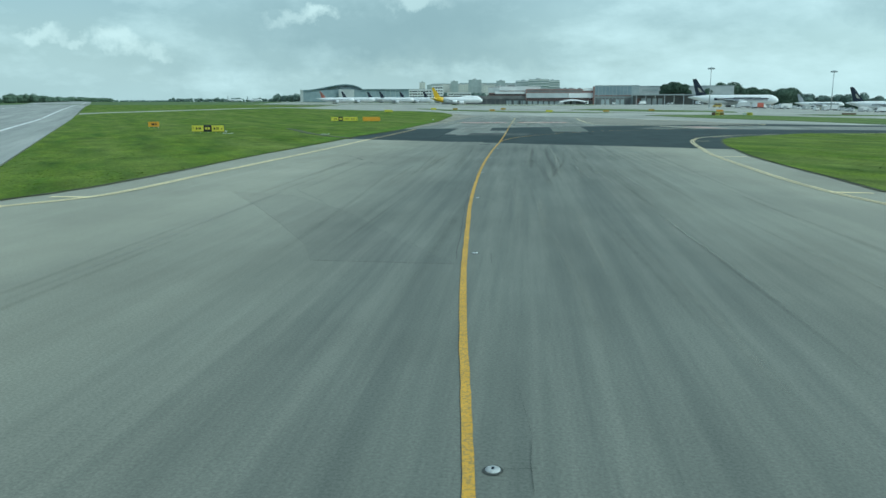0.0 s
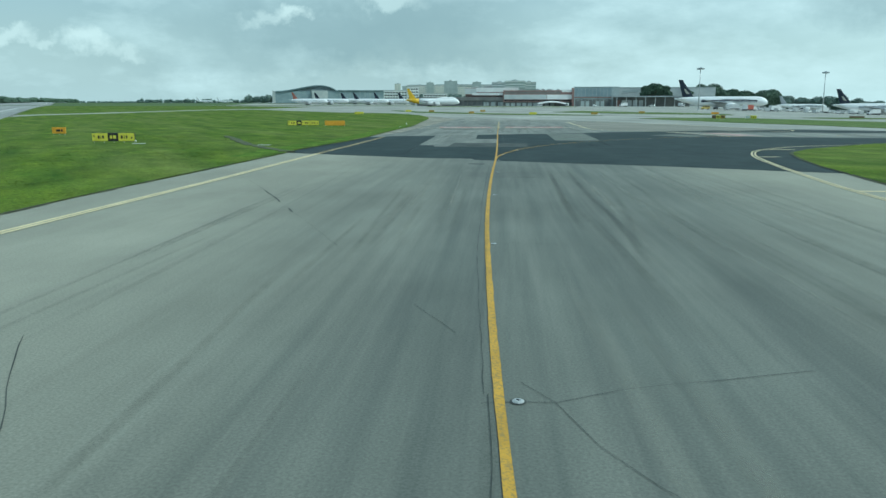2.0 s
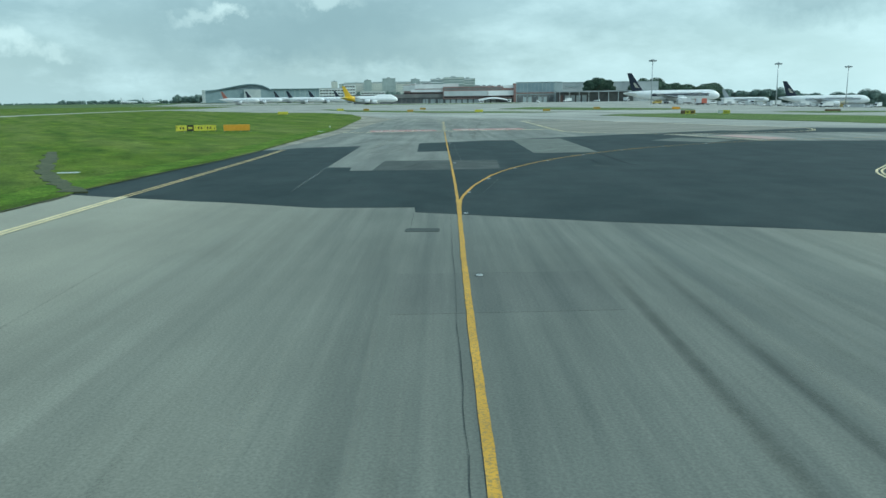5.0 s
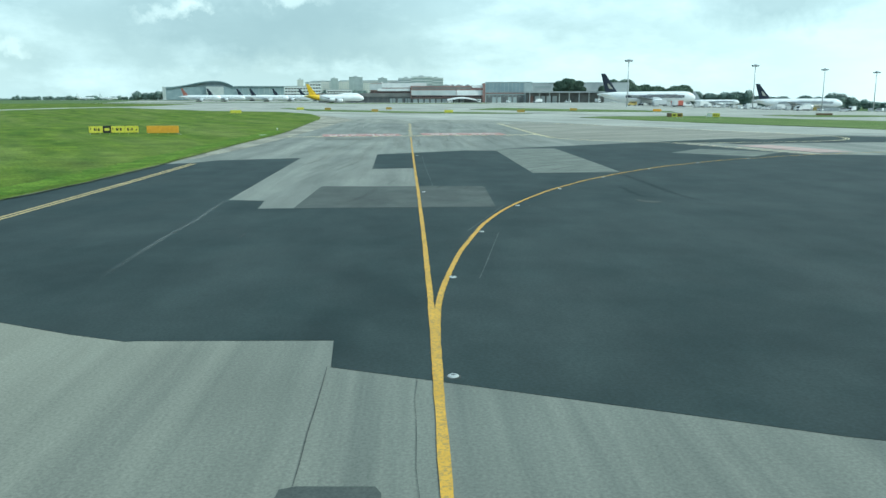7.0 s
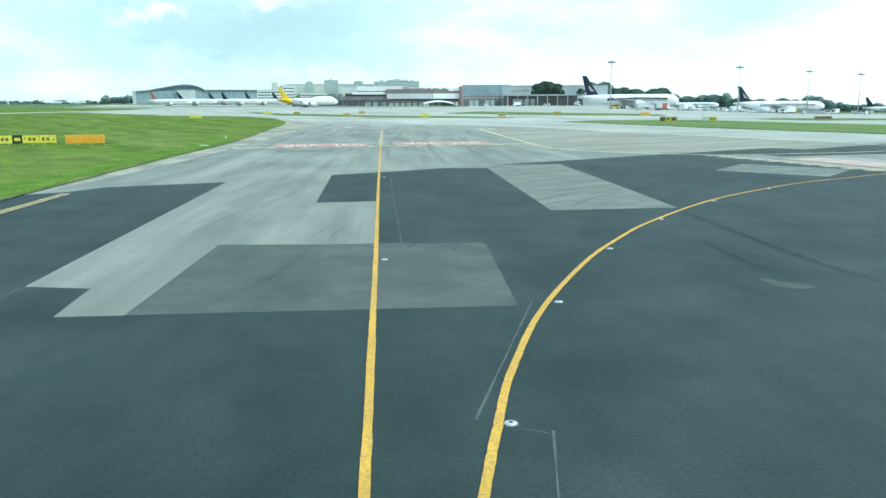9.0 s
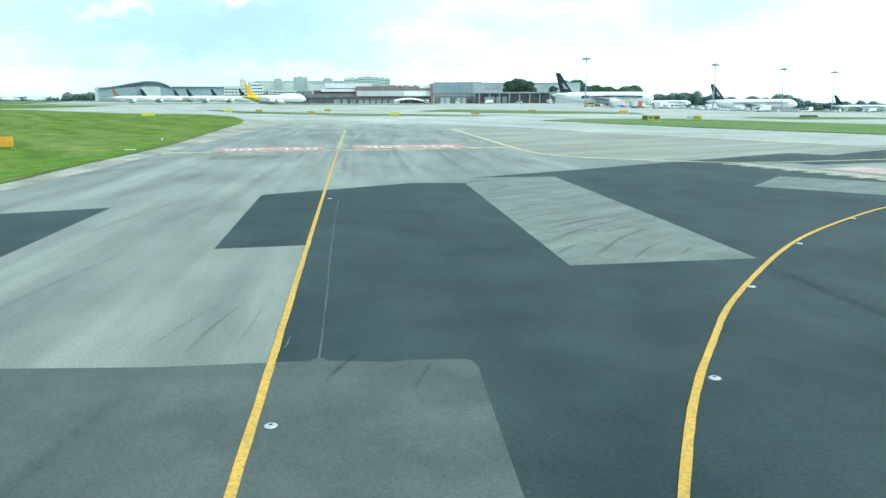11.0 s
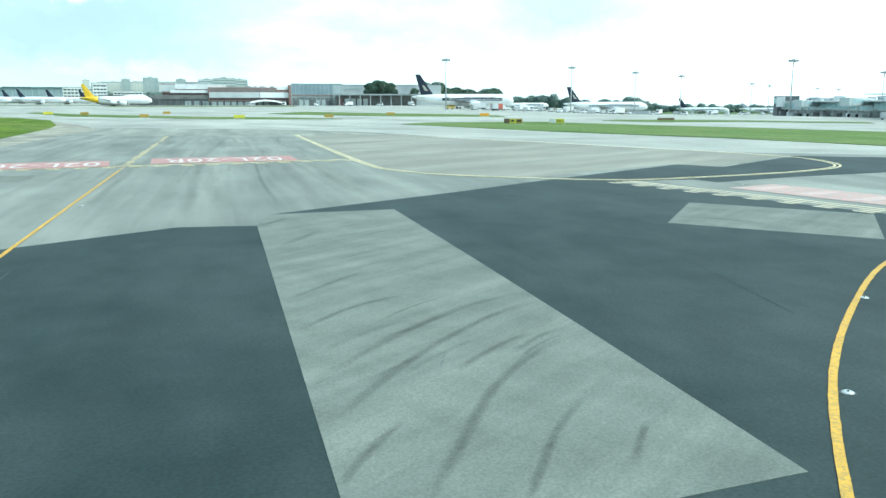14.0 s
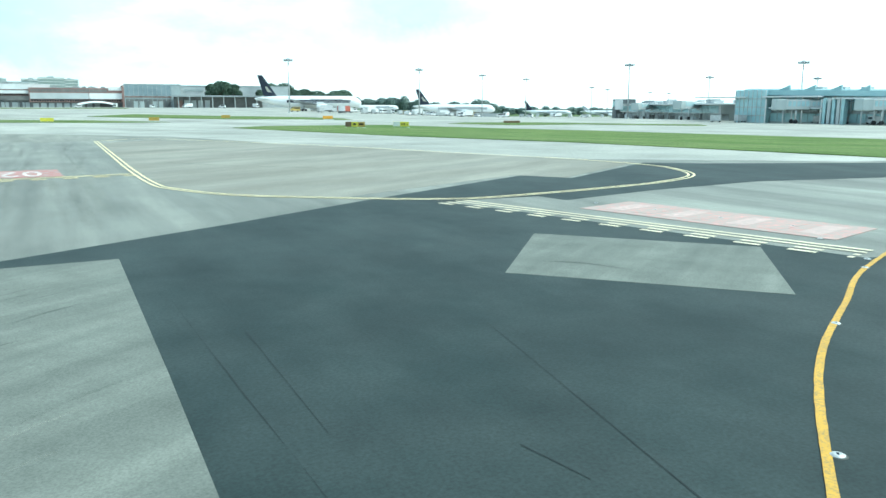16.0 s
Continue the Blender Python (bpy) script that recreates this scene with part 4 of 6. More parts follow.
# long straight tracks along the grey taxiway
for pts, w, mat in (([(5.55, 89), (5.53, 76.1), (5.1, 66.4), (4.24, 57.8), (3.4, 50)], 0.5, RUBBER_THIN), ([(4.2, 91), (3.96, 71.1), (4.08, 62.4), (3.91, 52)], 0.42, RUBBER), ([(7.4, 89), (7.29, 74.3), (6.95, 67.1), (6.8, 55)], 0.5, RUBBER_THIN), ([(2.8, 88), (2.49, 70.1), (2.45, 58)], 0.5, RUBBER), ([(4.42, 91.5), (4.63, 73.1), (4.45, 61.4), (4.1, 50)], 0.5, DUST),
                    ([(6.2, 90), (6.25, 74), (5.95, 62), (5.5, 48)], 0.5, DUST), ([(9.6, 88), (9.5, 74), (9.2, 62)], 0.8, DUST)):
    lay(pts, w, mat)
for k in range(54):
    x, y = random.choice((-1, 1)) * random.uniform(1.0, 13.5) + 0.6, random.uniform(8, 66)
    r, lean = random.uniform(12, 30), random.uniform(-0.045, 0.01)
    end = min(92.0, y + r)
    lay([(x, y), (x + lean * (end - y) * 0.5, (y + end) / 2), (x + lean * (end - y) * 1.15, end)], random.uniform(0.10, 0.55), random.choice((RUBBER_THIN, RUBBER_THIN, DUST)))
for k in range(32):
    x, y = random.uniform(-17, 14), random.uniform(160, 225)
    if x < -11 or random.random() < 0.3:
        y = random.uniform(152, 240)
    r = random.uniform(10, 34)
    lean = 0.012 * x / 10 + random.uniform(-0.03, 0.05)
    lay([(x, y), (x + lean * r * 0.5, y + r / 2), (x + lean * r * 1.2, y + r)], random.uniform(0.3, 1.3), random.choice((RUBBER_THIN, DUST, DUST)))
for k in range(16):
    x, y, r = random.uniform(-9.8, -3.2), random.uniform(128, 146), random.uniform(4, 11)
    if x < -5.2 or y < 131:
        r = r if x < -5.2 else 5
        lay([(x, y), (x + 0.06 * r, y + r / 2), (x + 0.14 * r, y + r)], random.uniform(0.1, 0.6), random.choice((RUBBER_THIN, DUST, DUST)))
scrape = marking("pale_scrapes", "pale dusty scrapes and chalk marks on the dark asphalt", "scrape marks")
for pts, w in (([(-10.2, 103.5), (-10.45, 110.3), (-10.45, 115), (-10.6, 118), (-10.7, 121.6)], 0.3), ([(-7.75, 110.2), (-7.77, 111.2), (-7.75, 111.8)], 0.12), ([(-9.3, 112.2), (-9.08, 112.5), (-8.4, 112.2)], 0.1), ([(-1.13, 127.85), (-1.1, 128.11), (-1.085, 128.8)], 0.06), ([(-1.16, 128.1), (-1.12, 127.9), (-1.04, 127.95)], 0.04), ([(3.3, 118.4), (4.76, 118.3), (6.65, 118.5)], 0.07),
               ([(1.0, 111.2), (1.32, 111.07), (1.5, 110.9)], 0.05), ([(9.0, 140.2), (9.4, 141.2)], 0.08)):
    lay(pts, w, CHALK, scrape, "scrape")

# ---------------------------------------------------------------- inset lights


def inset_light():
    ob = thing("taxiway_light", "pale round inset centre-line light in the asphalt", "runway light", "inset centre-line lights")
    part("rim", loft_bm([[(r * math.cos(2 * math.pi * k / 24), r * math.sin(2 * math.pi * k / 24), z) for k in range(24)] for r, z in ((0.105, 0.0), (0.10, 0.012), (0.07, 0.028), (0.06, 0.028))]), LAMP_METAL, ob, smooth=False)
    part("lens", box_bm(-0.02, 0.02, -0.036, 0.036, 0.026, 0.032, bevel=0.004), GLASS_DARK, ob, "dark glass prism")
    part("collar", loft_bm([[(r * math.cos(2 * math.pi * k / 24), r * math.sin(2 * math.pi * k / 24), z) for k in range(24)] for r, z in ((0.14, -0.004), (0.105, 0.003))]), SEAL, ob, "dark sealant collar")
    return ob


lights = [(1.64, 11.1), (0.42, 26.0), (-0.42, 40.7), (-0.98, 55.2), (-1.09, 70.0), (-1.0, 84.2), (-1.0, 96.3), (-1.0, 124.1), (-1.05, 151.8), (-0.95, 167), (-0.58, 104.0), (0.91, 111.4), (3.24, 118.5), (6.5, 125.26), (10.52, 131.57), (15.24, 137.23), (20.6, 142.3), (26.5, 146.63), (32.72, 150.2), (39.6, 153.4)]
first = inset_light()
for i, (x, y) in enumerate(lights):
    if i:
        copy_thing(first, pose(x, y, 0.016, 0, 0, 20 * i))
    else:
        first.matrix_basis = pose(x, y, 0.016)
for x, y in ((35.3, 166.2), (36.2, 163.0), (37.0, 159.8), (37.7, 156.7), (36.0, 154.2), (34.0, 151.0)):
    copy_thing(first, pose(x, y, 0.018, 0, 0, 70))

# ---------------------------------------------------------------- signs in the grass


def taxi_sign(x, y, turn, panels, height=0.85, lift=0.28, label="", back=None):
    """A lit box sign on stubby legs; panels: (width, face, bars)."""
    ob = thing("taxiway_sign", label, "sign", "airfield signs", m=grounded(x, y, 0.03, turn))
    total = sum(p[0] for p in panels)
    part("pad", box_bm(-total / 2 - 0.25, total / 2 + 0.25, -0.5, 0.5, -0.2, 0.03, bevel=0.01), WALL_PALE, ob, "pale concrete footing")
    part("case", box_bm(-total / 2, total / 2, -0.14, 0.14, lift, lift + height, bevel=0.02), SIGN_BLACK if back is None else back, ob)
    k = max(2, int(total / 1.2))
    for i in range(k + 1):
        xx = -total / 2 + 0.15 + (total - 0.3) * i / k
        part("leg", tube_bm([(xx, 0, 0.02), (xx, 0, lift + 0.02)], [0.035, 0.035], 8), STEEL, ob)
    s = -total / 2
    for w, face, ink, bars in panels:
        p = part("panel", box_bm(s + 0.02, s + w - 0.02, -0.165, -0.138, lift + 0.04, lift + height - 0.04), face, ob)
        for a, b, c, d in bars:
            part("letter_bar", box_bm(s + a * w, s + b * w, -0.172, -0.164, lift + c * height, lift + d * height), ink, p)
        s += w
    return ob


def bars(*cols):
    return [(a, b, 0.32, 0.68) for a, b in cols]


YB = [(0.10, 0.16, 0.48, 0.72)] + bars((0.36, 0.48), (0.54, 0.58), (0.64, 0.76))
YBR = bars((0.16, 0.28), (0.36, 0.40), (0.46, 0.56)) + [(0.78, 0.86, 0.30, 0.52)]
taxi_sign(-48.8, 121.6, 8, [(1.9, SIGN_YELLOW, SIGN_BLACK, YB), (1.25, SIGN_BLACK, SIGN_YELLOW, bars((0.2, 0.42), (0.5, 0.8))), (2.0, SIGN_YELLOW, SIGN_BLACK, YBR)], 1.05, 0.25,
          "yellow and black taxiway direction sign standing in the grass")
taxi_sign(-69.2, 144.2, 10, [(2.0, SIGN_ORANGE, SIGN_BLACK, bars((0.3, 0.6), (0.66, 0.8)))], 0.95, 0.3, "small orange-yellow sign in the grass", SIGN_ORANGE)
taxi_sign(-44.8, 198.9, 12, [(1.9, SIGN_YELLOW, SIGN_BLACK, YB), (1.1, SIGN_BLACK, SIGN_YELLOW, bars((0.2, 0.8))), (1.9, SIGN_YELLOW, SIGN_BLACK, YB), (1.9, SIGN_YELLOW, SIGN_BLACK, YBR)], 1.05, 0.22,
          "long yellow and black taxiway direction sign on the grass")
taxi_sign(-37.5, 198.0, 12, [(4.4, SIGN_ORANGE, SIGN_ORANGE, [])], 1.05, 0.22, "orange rear face of a runway sign on the grass", SIGN_ORANGE)
taxi_sign(-59.6, 347, 5, [(3.6, SIGN_YELLOW, SIGN_BLACK, [])], 0.95, 0.25, "yellow taxiway sign at the grass corner", SIGN_YELLOW)
taxi_sign(71.4, 295, -24, [(1.3, SIGN_BROWN, SIGN_BLACK, []), (1.5, SIGN_YELLOW, SIGN_BLACK, bars((0.2, 0.7),)), (1.4, SIGN_OCHRE, SIGN_BLACK, bars((0.1, 0.8),))], 1.05, 0.25, "brown, yellow and ochre taxiway sign on the grass strip", SIGN_BROWN)
taxi_sign(81.2, 292.5, -24, [(1.5, WALL_WHITE, SIGN_BLACK, []), (1.9, SIGN_YELLOW, SIGN_BLACK, YBR)], 1.0, 0.3, "white and yellow taxiway sign on the grass strip", SIGN_YELLOW)
for x, y, w, face in ((-14, 366, 2.4, SIGN_OCHRE), (12, 352, 3.0, SIGN_YELLOW), (37, 352, 2.6, SIGN_OCHRE), (-46, 404, 2.8, SIGN_YELLOW), (-34, 396, 2.4, SIGN_OCHRE), (60, 374, 2.6, SIGN_OCHRE), (88, 362, 3.0, SIGN_ORANGE), (-10, 405, 2.4, SIGN_OCHRE), (126, 318, 5.0, SIGN_BROWN)):
    taxi_sign(x, y, -4, [(w, face, SIGN_BLACK, [])], 0.85 if w < 4 else 0.6, 0.25, "distant taxiway sign on a grass strip", face)


def edge_marker(x, y):
    ob = thing("edge_light", "small blue-topped taxiway edge light on a stem", "runway light", "edge lights", m=grounded(x, y, 0.03))
    part("stem", tube_bm([(0, 0, 0), (0, 0, 0.32)], [0.05, 0.04], 8), STEEL, ob)
    part("lamp", tube_bm([(0, 0, 0.32), (0, 0, 0.36), (0, 0, 0.46), (0, 0, 0.50)], [0.09, 0.11, 0.10, 0.03], 12), WALL_WHITE, ob)


for x, y in ((-23.1, 210.3), (-45.2, 119.9)):
    edge_marker(x, y)
for x, y, w, d in ((-22.4, 194.2, 1.1, 0.8), (-45.0, 120.2, 1.5, 0.7), (-28.9, 118.6, 1.5, 0.7)):
    tagged(part("concrete_slab", box_bm(-w / 2, w / 2, -d / 2, d / 2, -0.2, 0.10, bevel=0.015), WALL_PALE, m=grounded(x, y, 0, 8)), "pale flat concrete inspection slab set in the grass", "slab")
random.seed(23)
gully = dense([(-22.6, 105.8), (-25.4, 110.4), (-28.6, 115.6), (-31.6, 120.6), (-35.6, 129.0), (-39.2, 136.6), (-42.8, 144.2)], 1.2)
wide = [0.9 * min(1.0, 0.35 + 0.18 * (len(gully) - i)) for i in range(len(gully))]
drain = [(x + w * random.uniform(0.35, 1.1), y) for (x, y), w in zip(gully, wide)] + [(x - w * random.uniform(0.35, 1.1), y) for (x, y), w in zip(gully[::-1], wide[::-1])]
tagged(part("ground_drain", sheet_bm(drain, 0.115, 0.25, 0), SOIL), "dark strip of bare damp soil where grass is worn away", "soil", kind="structure")

# ---------------------------------------------------------------- aircraft


def airliner(x, y, heading, length=60.0, label="", tail=None, body=None, belly=None, stripe=None, fin_mark=None, rear=None, engines=2, scale_h=1.0, fat=1.0, hump=False):
    """A jet airliner standing on its wheels; heading in degrees clockwise from +y."""
    k = length / 60.0
    R = 2.95 * k
    zc = (4.9 + 2.95 * (fat - 1)) * k  # fuselage axis above ground
    ob = thing("airliner", label, "aircraft", "parked airliners", m=grounded(x, y, -0.02, 90 - heading))
    body = body or SKIN_WHITE
    tail = tail or body

    def ring(px, r, cz, sides=20, squash=1.0):
        return [(px, r * math.cos(2 * math.pi * i / sides), cz + squash * r * math.sin(2 * math.pi * i / sides)) for i in range(sides)]

    prof = [(30, 0.12, -0.75), (29.75, 0.85, -0.68), (29.0, 1.55, -0.48), (27.6, 2.25, -0.24), (25.8, 2.74, -0.06), (23.3, 2.95, 0), (-8, 2.95, 0), (-14, 2.75, 0.18), (-20, 2.1, 0.72), (-25, 1.3, 1.25), (-29, 0.55, 1.6), (-30, 0.2, 1.7)]
    cut = 7 if rear else len(prof)
    part("fuselage", loft_bm([ring(a * k, r * k * fat, zc + c * k) for a, r, c in prof[:cut + 1]]), body, ob, smooth=True)
    if rear:
        part("rear_fuselage", loft_bm([ring(a * k, r * k * fat + 0.004, zc + c * k) for a, r, c in prof[cut:]]), rear, ob, smooth=True)
    if hump:
        part("upper_deck", loft_bm([ring(a * k, r * k, zc + c * k, 20, 1.15) for a, r, c in ((27.4, 0.5, 1.5), (25.6, 1.5, 2.0), (23.0, 2.05, 2.35), (12, 2.05, 2.3), (6, 1.6, 1.9), (2, 0.7, 1.7))]), body, ob, "raised upper deck behind the nose", smooth=True)
    part("wing_box", loft_bm([ring(9 * k, 0.9 * k, zc - 2.1 * k), ring(6 * k, 2.5 * k, zc - 1.2 * k), ring(-5 * k, 2.5 * k, zc - 1.2 * k), ring(-8 * k, 0.9 * k, zc - 2.0 * k)]), belly or body, ob, smooth=True)
    for s in (-1, 1):
        part("belly_fairing", loft_bm([ring(9 * k, 0.6 * k, zc - 2.2 * k), ring(-9 * k, 0.6 * k, zc - 2.2 * k)]), SKIN_GREY, ob) if s > 0 else None

        def foil(px, py, pz, chord, th):
            return [(px, s * py, pz), (px - 0.3 * chord, s * py, pz + th), (px - chord, s * py, pz + 0.02), (px - 0.35 * chord, s * py, pz - 0.6 * th)]
        part("wing", loft_bm([foil(8.5 * k, 1.5 * k, zc - 1.6 * k, 12 * k, 0.8 * k), foil(2.2 * k, 10 * k, zc - 0.9 * k, 7 * k, 0.45 * k), foil(-7.5 * k, 29 * k, zc + 0.9 * k, 2.4 * k, 0.16 * k), foil(-9 * k, 30.2 * k, zc + 1.1 * k, 0.9 * k, 0.05 * k)]), SKIN_GREY, ob)
        part("tailplane", loft_bm([foil(-20.5 * k, 0.8 * k, zc + 1.2 * k, 6.5 * k, 0.3 * k), foil(-26.2 * k, 9.8 * k, zc + 2.0 * k, 2.2 * k, 0.1 * k)]), body, ob)
        for e in range(engines // 2):
            ex, ey, ez = (7.5 - 6.5 * e) * k, s * (9.3 + 9.0 * e) * k, zc - (2.75 - 0.9 * e) * k
            eng = part("engine", loft_bm([[(ex + a * k, ey + r * k * math.cos(2 * math.pi * i / 18), ez + r * k * math.sin(2 * math.pi * i / 18)) for i in range(18)] for a, r in ((2.2, 1.25), (2.5, 1.45), (1.5, 1.65), (-0.8, 1.6), (-2.4, 1.15), (-3.4, 0.7))]), SKIN_WHITE if stripe else belly or body, ob, smooth=True)
            part("intake", loft_bm([[(ex + a * k, ey + r * k * math.cos(2 * math.pi * i / 18), ez + r * k * math.sin(2 * math.pi * i / 18)) for i in range(18)] for a, r in ((2.3, 1.24), (2.52, 1.2))]), DARK, eng)
            part("pylon", box_bm(ex - 3 * k, ex + 1 * k, ey - 0.2 * k, ey + 0.2 * k, ez + 1.2 * k, ez + 2.6 * k), body, eng)
        gear = part("main_gear", tube_bm([(-2.5 * k, s * 2.7 * k, zc - 2.3 * k), (-2.5 * k, s * 4.0 * k, 0.7 * k)], [0.28 * k, 0.2 * k], 8), SKIN_GREY, ob)
        for dx in (-0.9, 0.9):
            for dy in (-0.55, 0.55):
                part("wheel", tube_bm([((-2.5 + dx) * k, (s * 4.0 + dy - 0.2) * k, 0.66 * k), ((-2.5 + dx) * k, (s * 4.0 + dy + 0.2) * k, 0.66 * k)], [0.66 * k, 0.66 * k], 14), DARK, gear)
        part("cockpit_window", box_bm(27.0 * k, 28.35 * k, s * 0.75 * k - 0.9 * k, s * 0.75 * k + 0.9 * k, zc + 0.55 * k, zc + 1.15 * k), GLASS_DARK, ob)
        for i in range(52):
            px = (23.5 - 0.82 * i) * k
            if -6.0 * k < px or not rear:
                rr = 2.955 if px > -8 * k else max(1.6, 2.955 - 0.07 * (-8 - px / k))
                part("cabin_window", box_bm(px - 0.16 * k, px + 0.16 * k, s * rr * k * fat - 0.02, s * rr * k * fat + 0.02, zc + 0.38 * k, zc + 0.80 * k), GLASS_DARK, ob) if px > -17 * k and not rear else None
        if stripe:
            part("cheat_line", box_bm(-12 * k, 23.2 * k, s * 2.88 * k * fat - 0.06 * k, s * 2.88 * k * fat + 0.11 * k, zc - 0.55 * k, zc + 0.95 * k), stripe, ob, "dark cheat line along the cabin")
            part("title_bar", box_bm(1 * k, 19 * k, s * 2.62 * k * fat - 0.1, s * 2.62 * k * fat + 0.1, zc + 1.1 * k, zc + 1.5 * k), stripe, ob)
    ng = part("nose_gear", tube_bm([(23 * k, 0, zc - 2.6 * k), (23 * k, 0, 0.5 * k)], [0.2 * k, 0.15 * k], 8), SKIN_GREY, ob)
    for dy in (-0.3, 0.3):
        part("wheel", tube_bm([(23 * k, (dy - 0.15) * k, 0.5 * k), (23 * k, (dy + 0.15) * k, 0.5 * k)], [0.5 * k, 0.5 * k], 14), DARK, ng)
    top = zc + 13.6 * k * scale_h

    def slab(px, chord, pz, th):
        return [(px, 0, pz), (px - 0.3 * chord, th, pz), (px - chord, 0, pz), (px - 0.3 * chord, -th, pz)]

    fin = part("fin", loft_bm([slab(-14.6 * k, 9.4 * k, zc + 2.2 * k, 0.12 * k), slab(-17.6 * k, 7.2 * k, zc + 3.3 * k, 0.40 * k), slab(-25.2 * k, 2.7 * k, top, 0.14 * k)]), tail, ob, "tall swept tail fin")
    if fin_mark:
        for s in (-1, 1):
            part("emblem", loft_bm([[(-20.2 * k, s * 0.34 * k, zc + 5.0 * k), (-22.6 * k, s * 0.34 * k, zc + 5.3 * k), (-23.9 * k, s * 0.30 * k, zc + 8.4 * k), (-22.8 * k, s * 0.30 * k, zc + 8.2 * k)],
                                    [(-20.4 * k, s * 0.42 * k, zc + 5.1 * k), (-22.5 * k, s * 0.42 * k, zc + 5.4 * k), (-23.8 * k, s * 0.38 * k, zc + 8.2 * k), (-22.9 * k, s * 0.38 * k, zc + 8.1 * k)]]), fin_mark, fin)
    return ob


def between(a, b):
    """Middle and heading of a plane from its tail point to its nose point."""
    return ((a[0] + b[0]) / 2, (a[1] + b[1]) / 2), math.degrees(math.atan2(b[0] - a[0], b[1] - a[1]))


(c, h) = between((112.4, 553.5), (166.5, 536.5))
airliner(*c, h, 57, "large white airliner with navy tail fin and cheat line", SKIN_NAVY, stripe=SKIN_NAVY, fin_mark=GOLD, fat=1.12, scale_h=1.07)
(c, h) = between((291, 885), (336, 868))
airliner(*c, h, 48, "white airliner with pale grey tail parked behind service trucks", SKIN_GREY, stripe=SKIN_GREY)
(c, h) = between((267, 677), (320, 657))
airliner(*c, h, 64, "white airliner with navy tail fin on the far apron", SKIN_NAVY, stripe=SKIN_GREY, fin_mark=GOLD, fat=1.06)
(c, h) = between((554, 974), (606, 937))
airliner(*c, h, 62, "white airliner with dark tail far across the apron", SKIN_NAVY, stripe=SKIN_GREY)
(c, h) = between((613, 932), (663, 895))
airliner(*c, h, 60, "pale airliner parked near the far terminal", SKIN_GREY, stripe=SKIN_GREY, scale_h=0.62)
(c, h) = between((-102, 834), (-44, 832))
airliner(*c, h, 57, "white cargo airliner with bright yellow tail and rear fuselage", SKIN_YELLOW, rear=SKIN_YELLOW, engines=4, fat=1.1, hump=True)
for bg, far, tl, lb in ((-16.16, 1090, SKIN_RED, "white airliner with red tail in the far row"), (-14.43, 1130, SKIN_NAVY, "white airliner with dark tail in the far row"), (-12.36, 1210, SKIN_NAVY, "white airliner with dark tail in the far row"),
                        (-11.48, 1100, SKIN_NAVY, "white airliner with dark tail in the far row"), (-9.86, 1130, SKIN_NAVY, "white airliner with dark tail in the far row"), (-7.97, 1160, SKIN_NAVY, "white airliner with dark tail in the far row")):
    tx, ty = bearing((-0.9, 100.7), bg, far)
    airliner(tx + 24, ty - 5, 104, 60, lb, tl, scale_h=0.92, fat=1.18)
for x, y in ((-535, 1398), (-503, 1412)):
    airliner(x, y, 100, 34, "small white airliner far off on the field", SKIN_WHITE)

# ---------------------------------------------------------------- floodlight masts


def flood_mast(x, y, height, label="tall grey floodlight mast with a ring of lamps", scale=0.8):
    ob = thing("floodlight_mast", label, "light mast", "floodlight masts", m=grounded(x, y, -0.05))
    part("base", tube_bm([(0, 0, 0), (0, 0, 0.5), (0, 0, 0.6)], [0.7, 0.7, 0.45], 12), WALL_PALE, ob, "concrete footing")
    part("pole", tube_bm([(0, 0, 0.5), (0, 0, height * 0.5), (0, 0, height)], [0.36, 0.27, 0.17], 12), STEEL, ob, smooth=True)
    hd = part("head_frame", tube_bm([(0, 0, height - 0.7), (0, 0, height + 0.2), (0, 0, height + 0.7)], [0.5 * scale, 1.5 * scale, 0.5 * scale], 16), SKIN_GREY, ob)
    for i in range(10):
        a = 2 * math.pi * i / 10
        cx, cy = 2.0 * scale * math.cos(a), 2.0 * scale * math.sin(a)
        bm = box_bm(cx - 0.5 * scale, cx + 0.5 * scale, cy - 0.5 * scale, cy + 0.5 * scale, height - 0.55, height + 0.25, bevel=0.06)
        part("floodlight", bm, ROOF_GREY, hd)
        part("bracket", tube_bm([(0, 0, height + 0.1), (cx, cy, height + 0.1)], [0.08, 0.08], 6), STEEL, hd)
    return ob


def mast_from(bearing_deg, far, top_z):
    x, y = bearing((11.26, 136.0), bearing_deg - 0.24, far)
    flood_mast(x, y, top_z - rise(x, y))


for b, d, tz in ((16.29, 352, 24.6), (25.68, 425, 24.2), (30.28, 472, 23.0), (33.46, 509, 22.0), (40.74, 358, 22.9), (46.17, 458, 20.8), (52.0, 326, 21.3), (52.91, 458, 19.6), (38.16, 646, 20.0), (39.28, 701, 19.5), (42.22, 850, 19.5), (43.5, 850, 18.5)):
    mast_from(b, d, tz)

# ---------------------------------------------------------------- buildings


def block(ob, name, x0, x1, y0, y1, z0, z1, mat, label="", roof=None, bevel=0.0):
    p = part(name, box_bm(x0, x1, y0, y1, z0, z1, bevel=bevel), mat, ob, label)
    if roof:
        part("roof", box_bm(x0 - 0.4, x1 + 0.4, y0 - 0.4, y1 + 0.4, z1, z1 + 0.5), roof, ob)
    return p


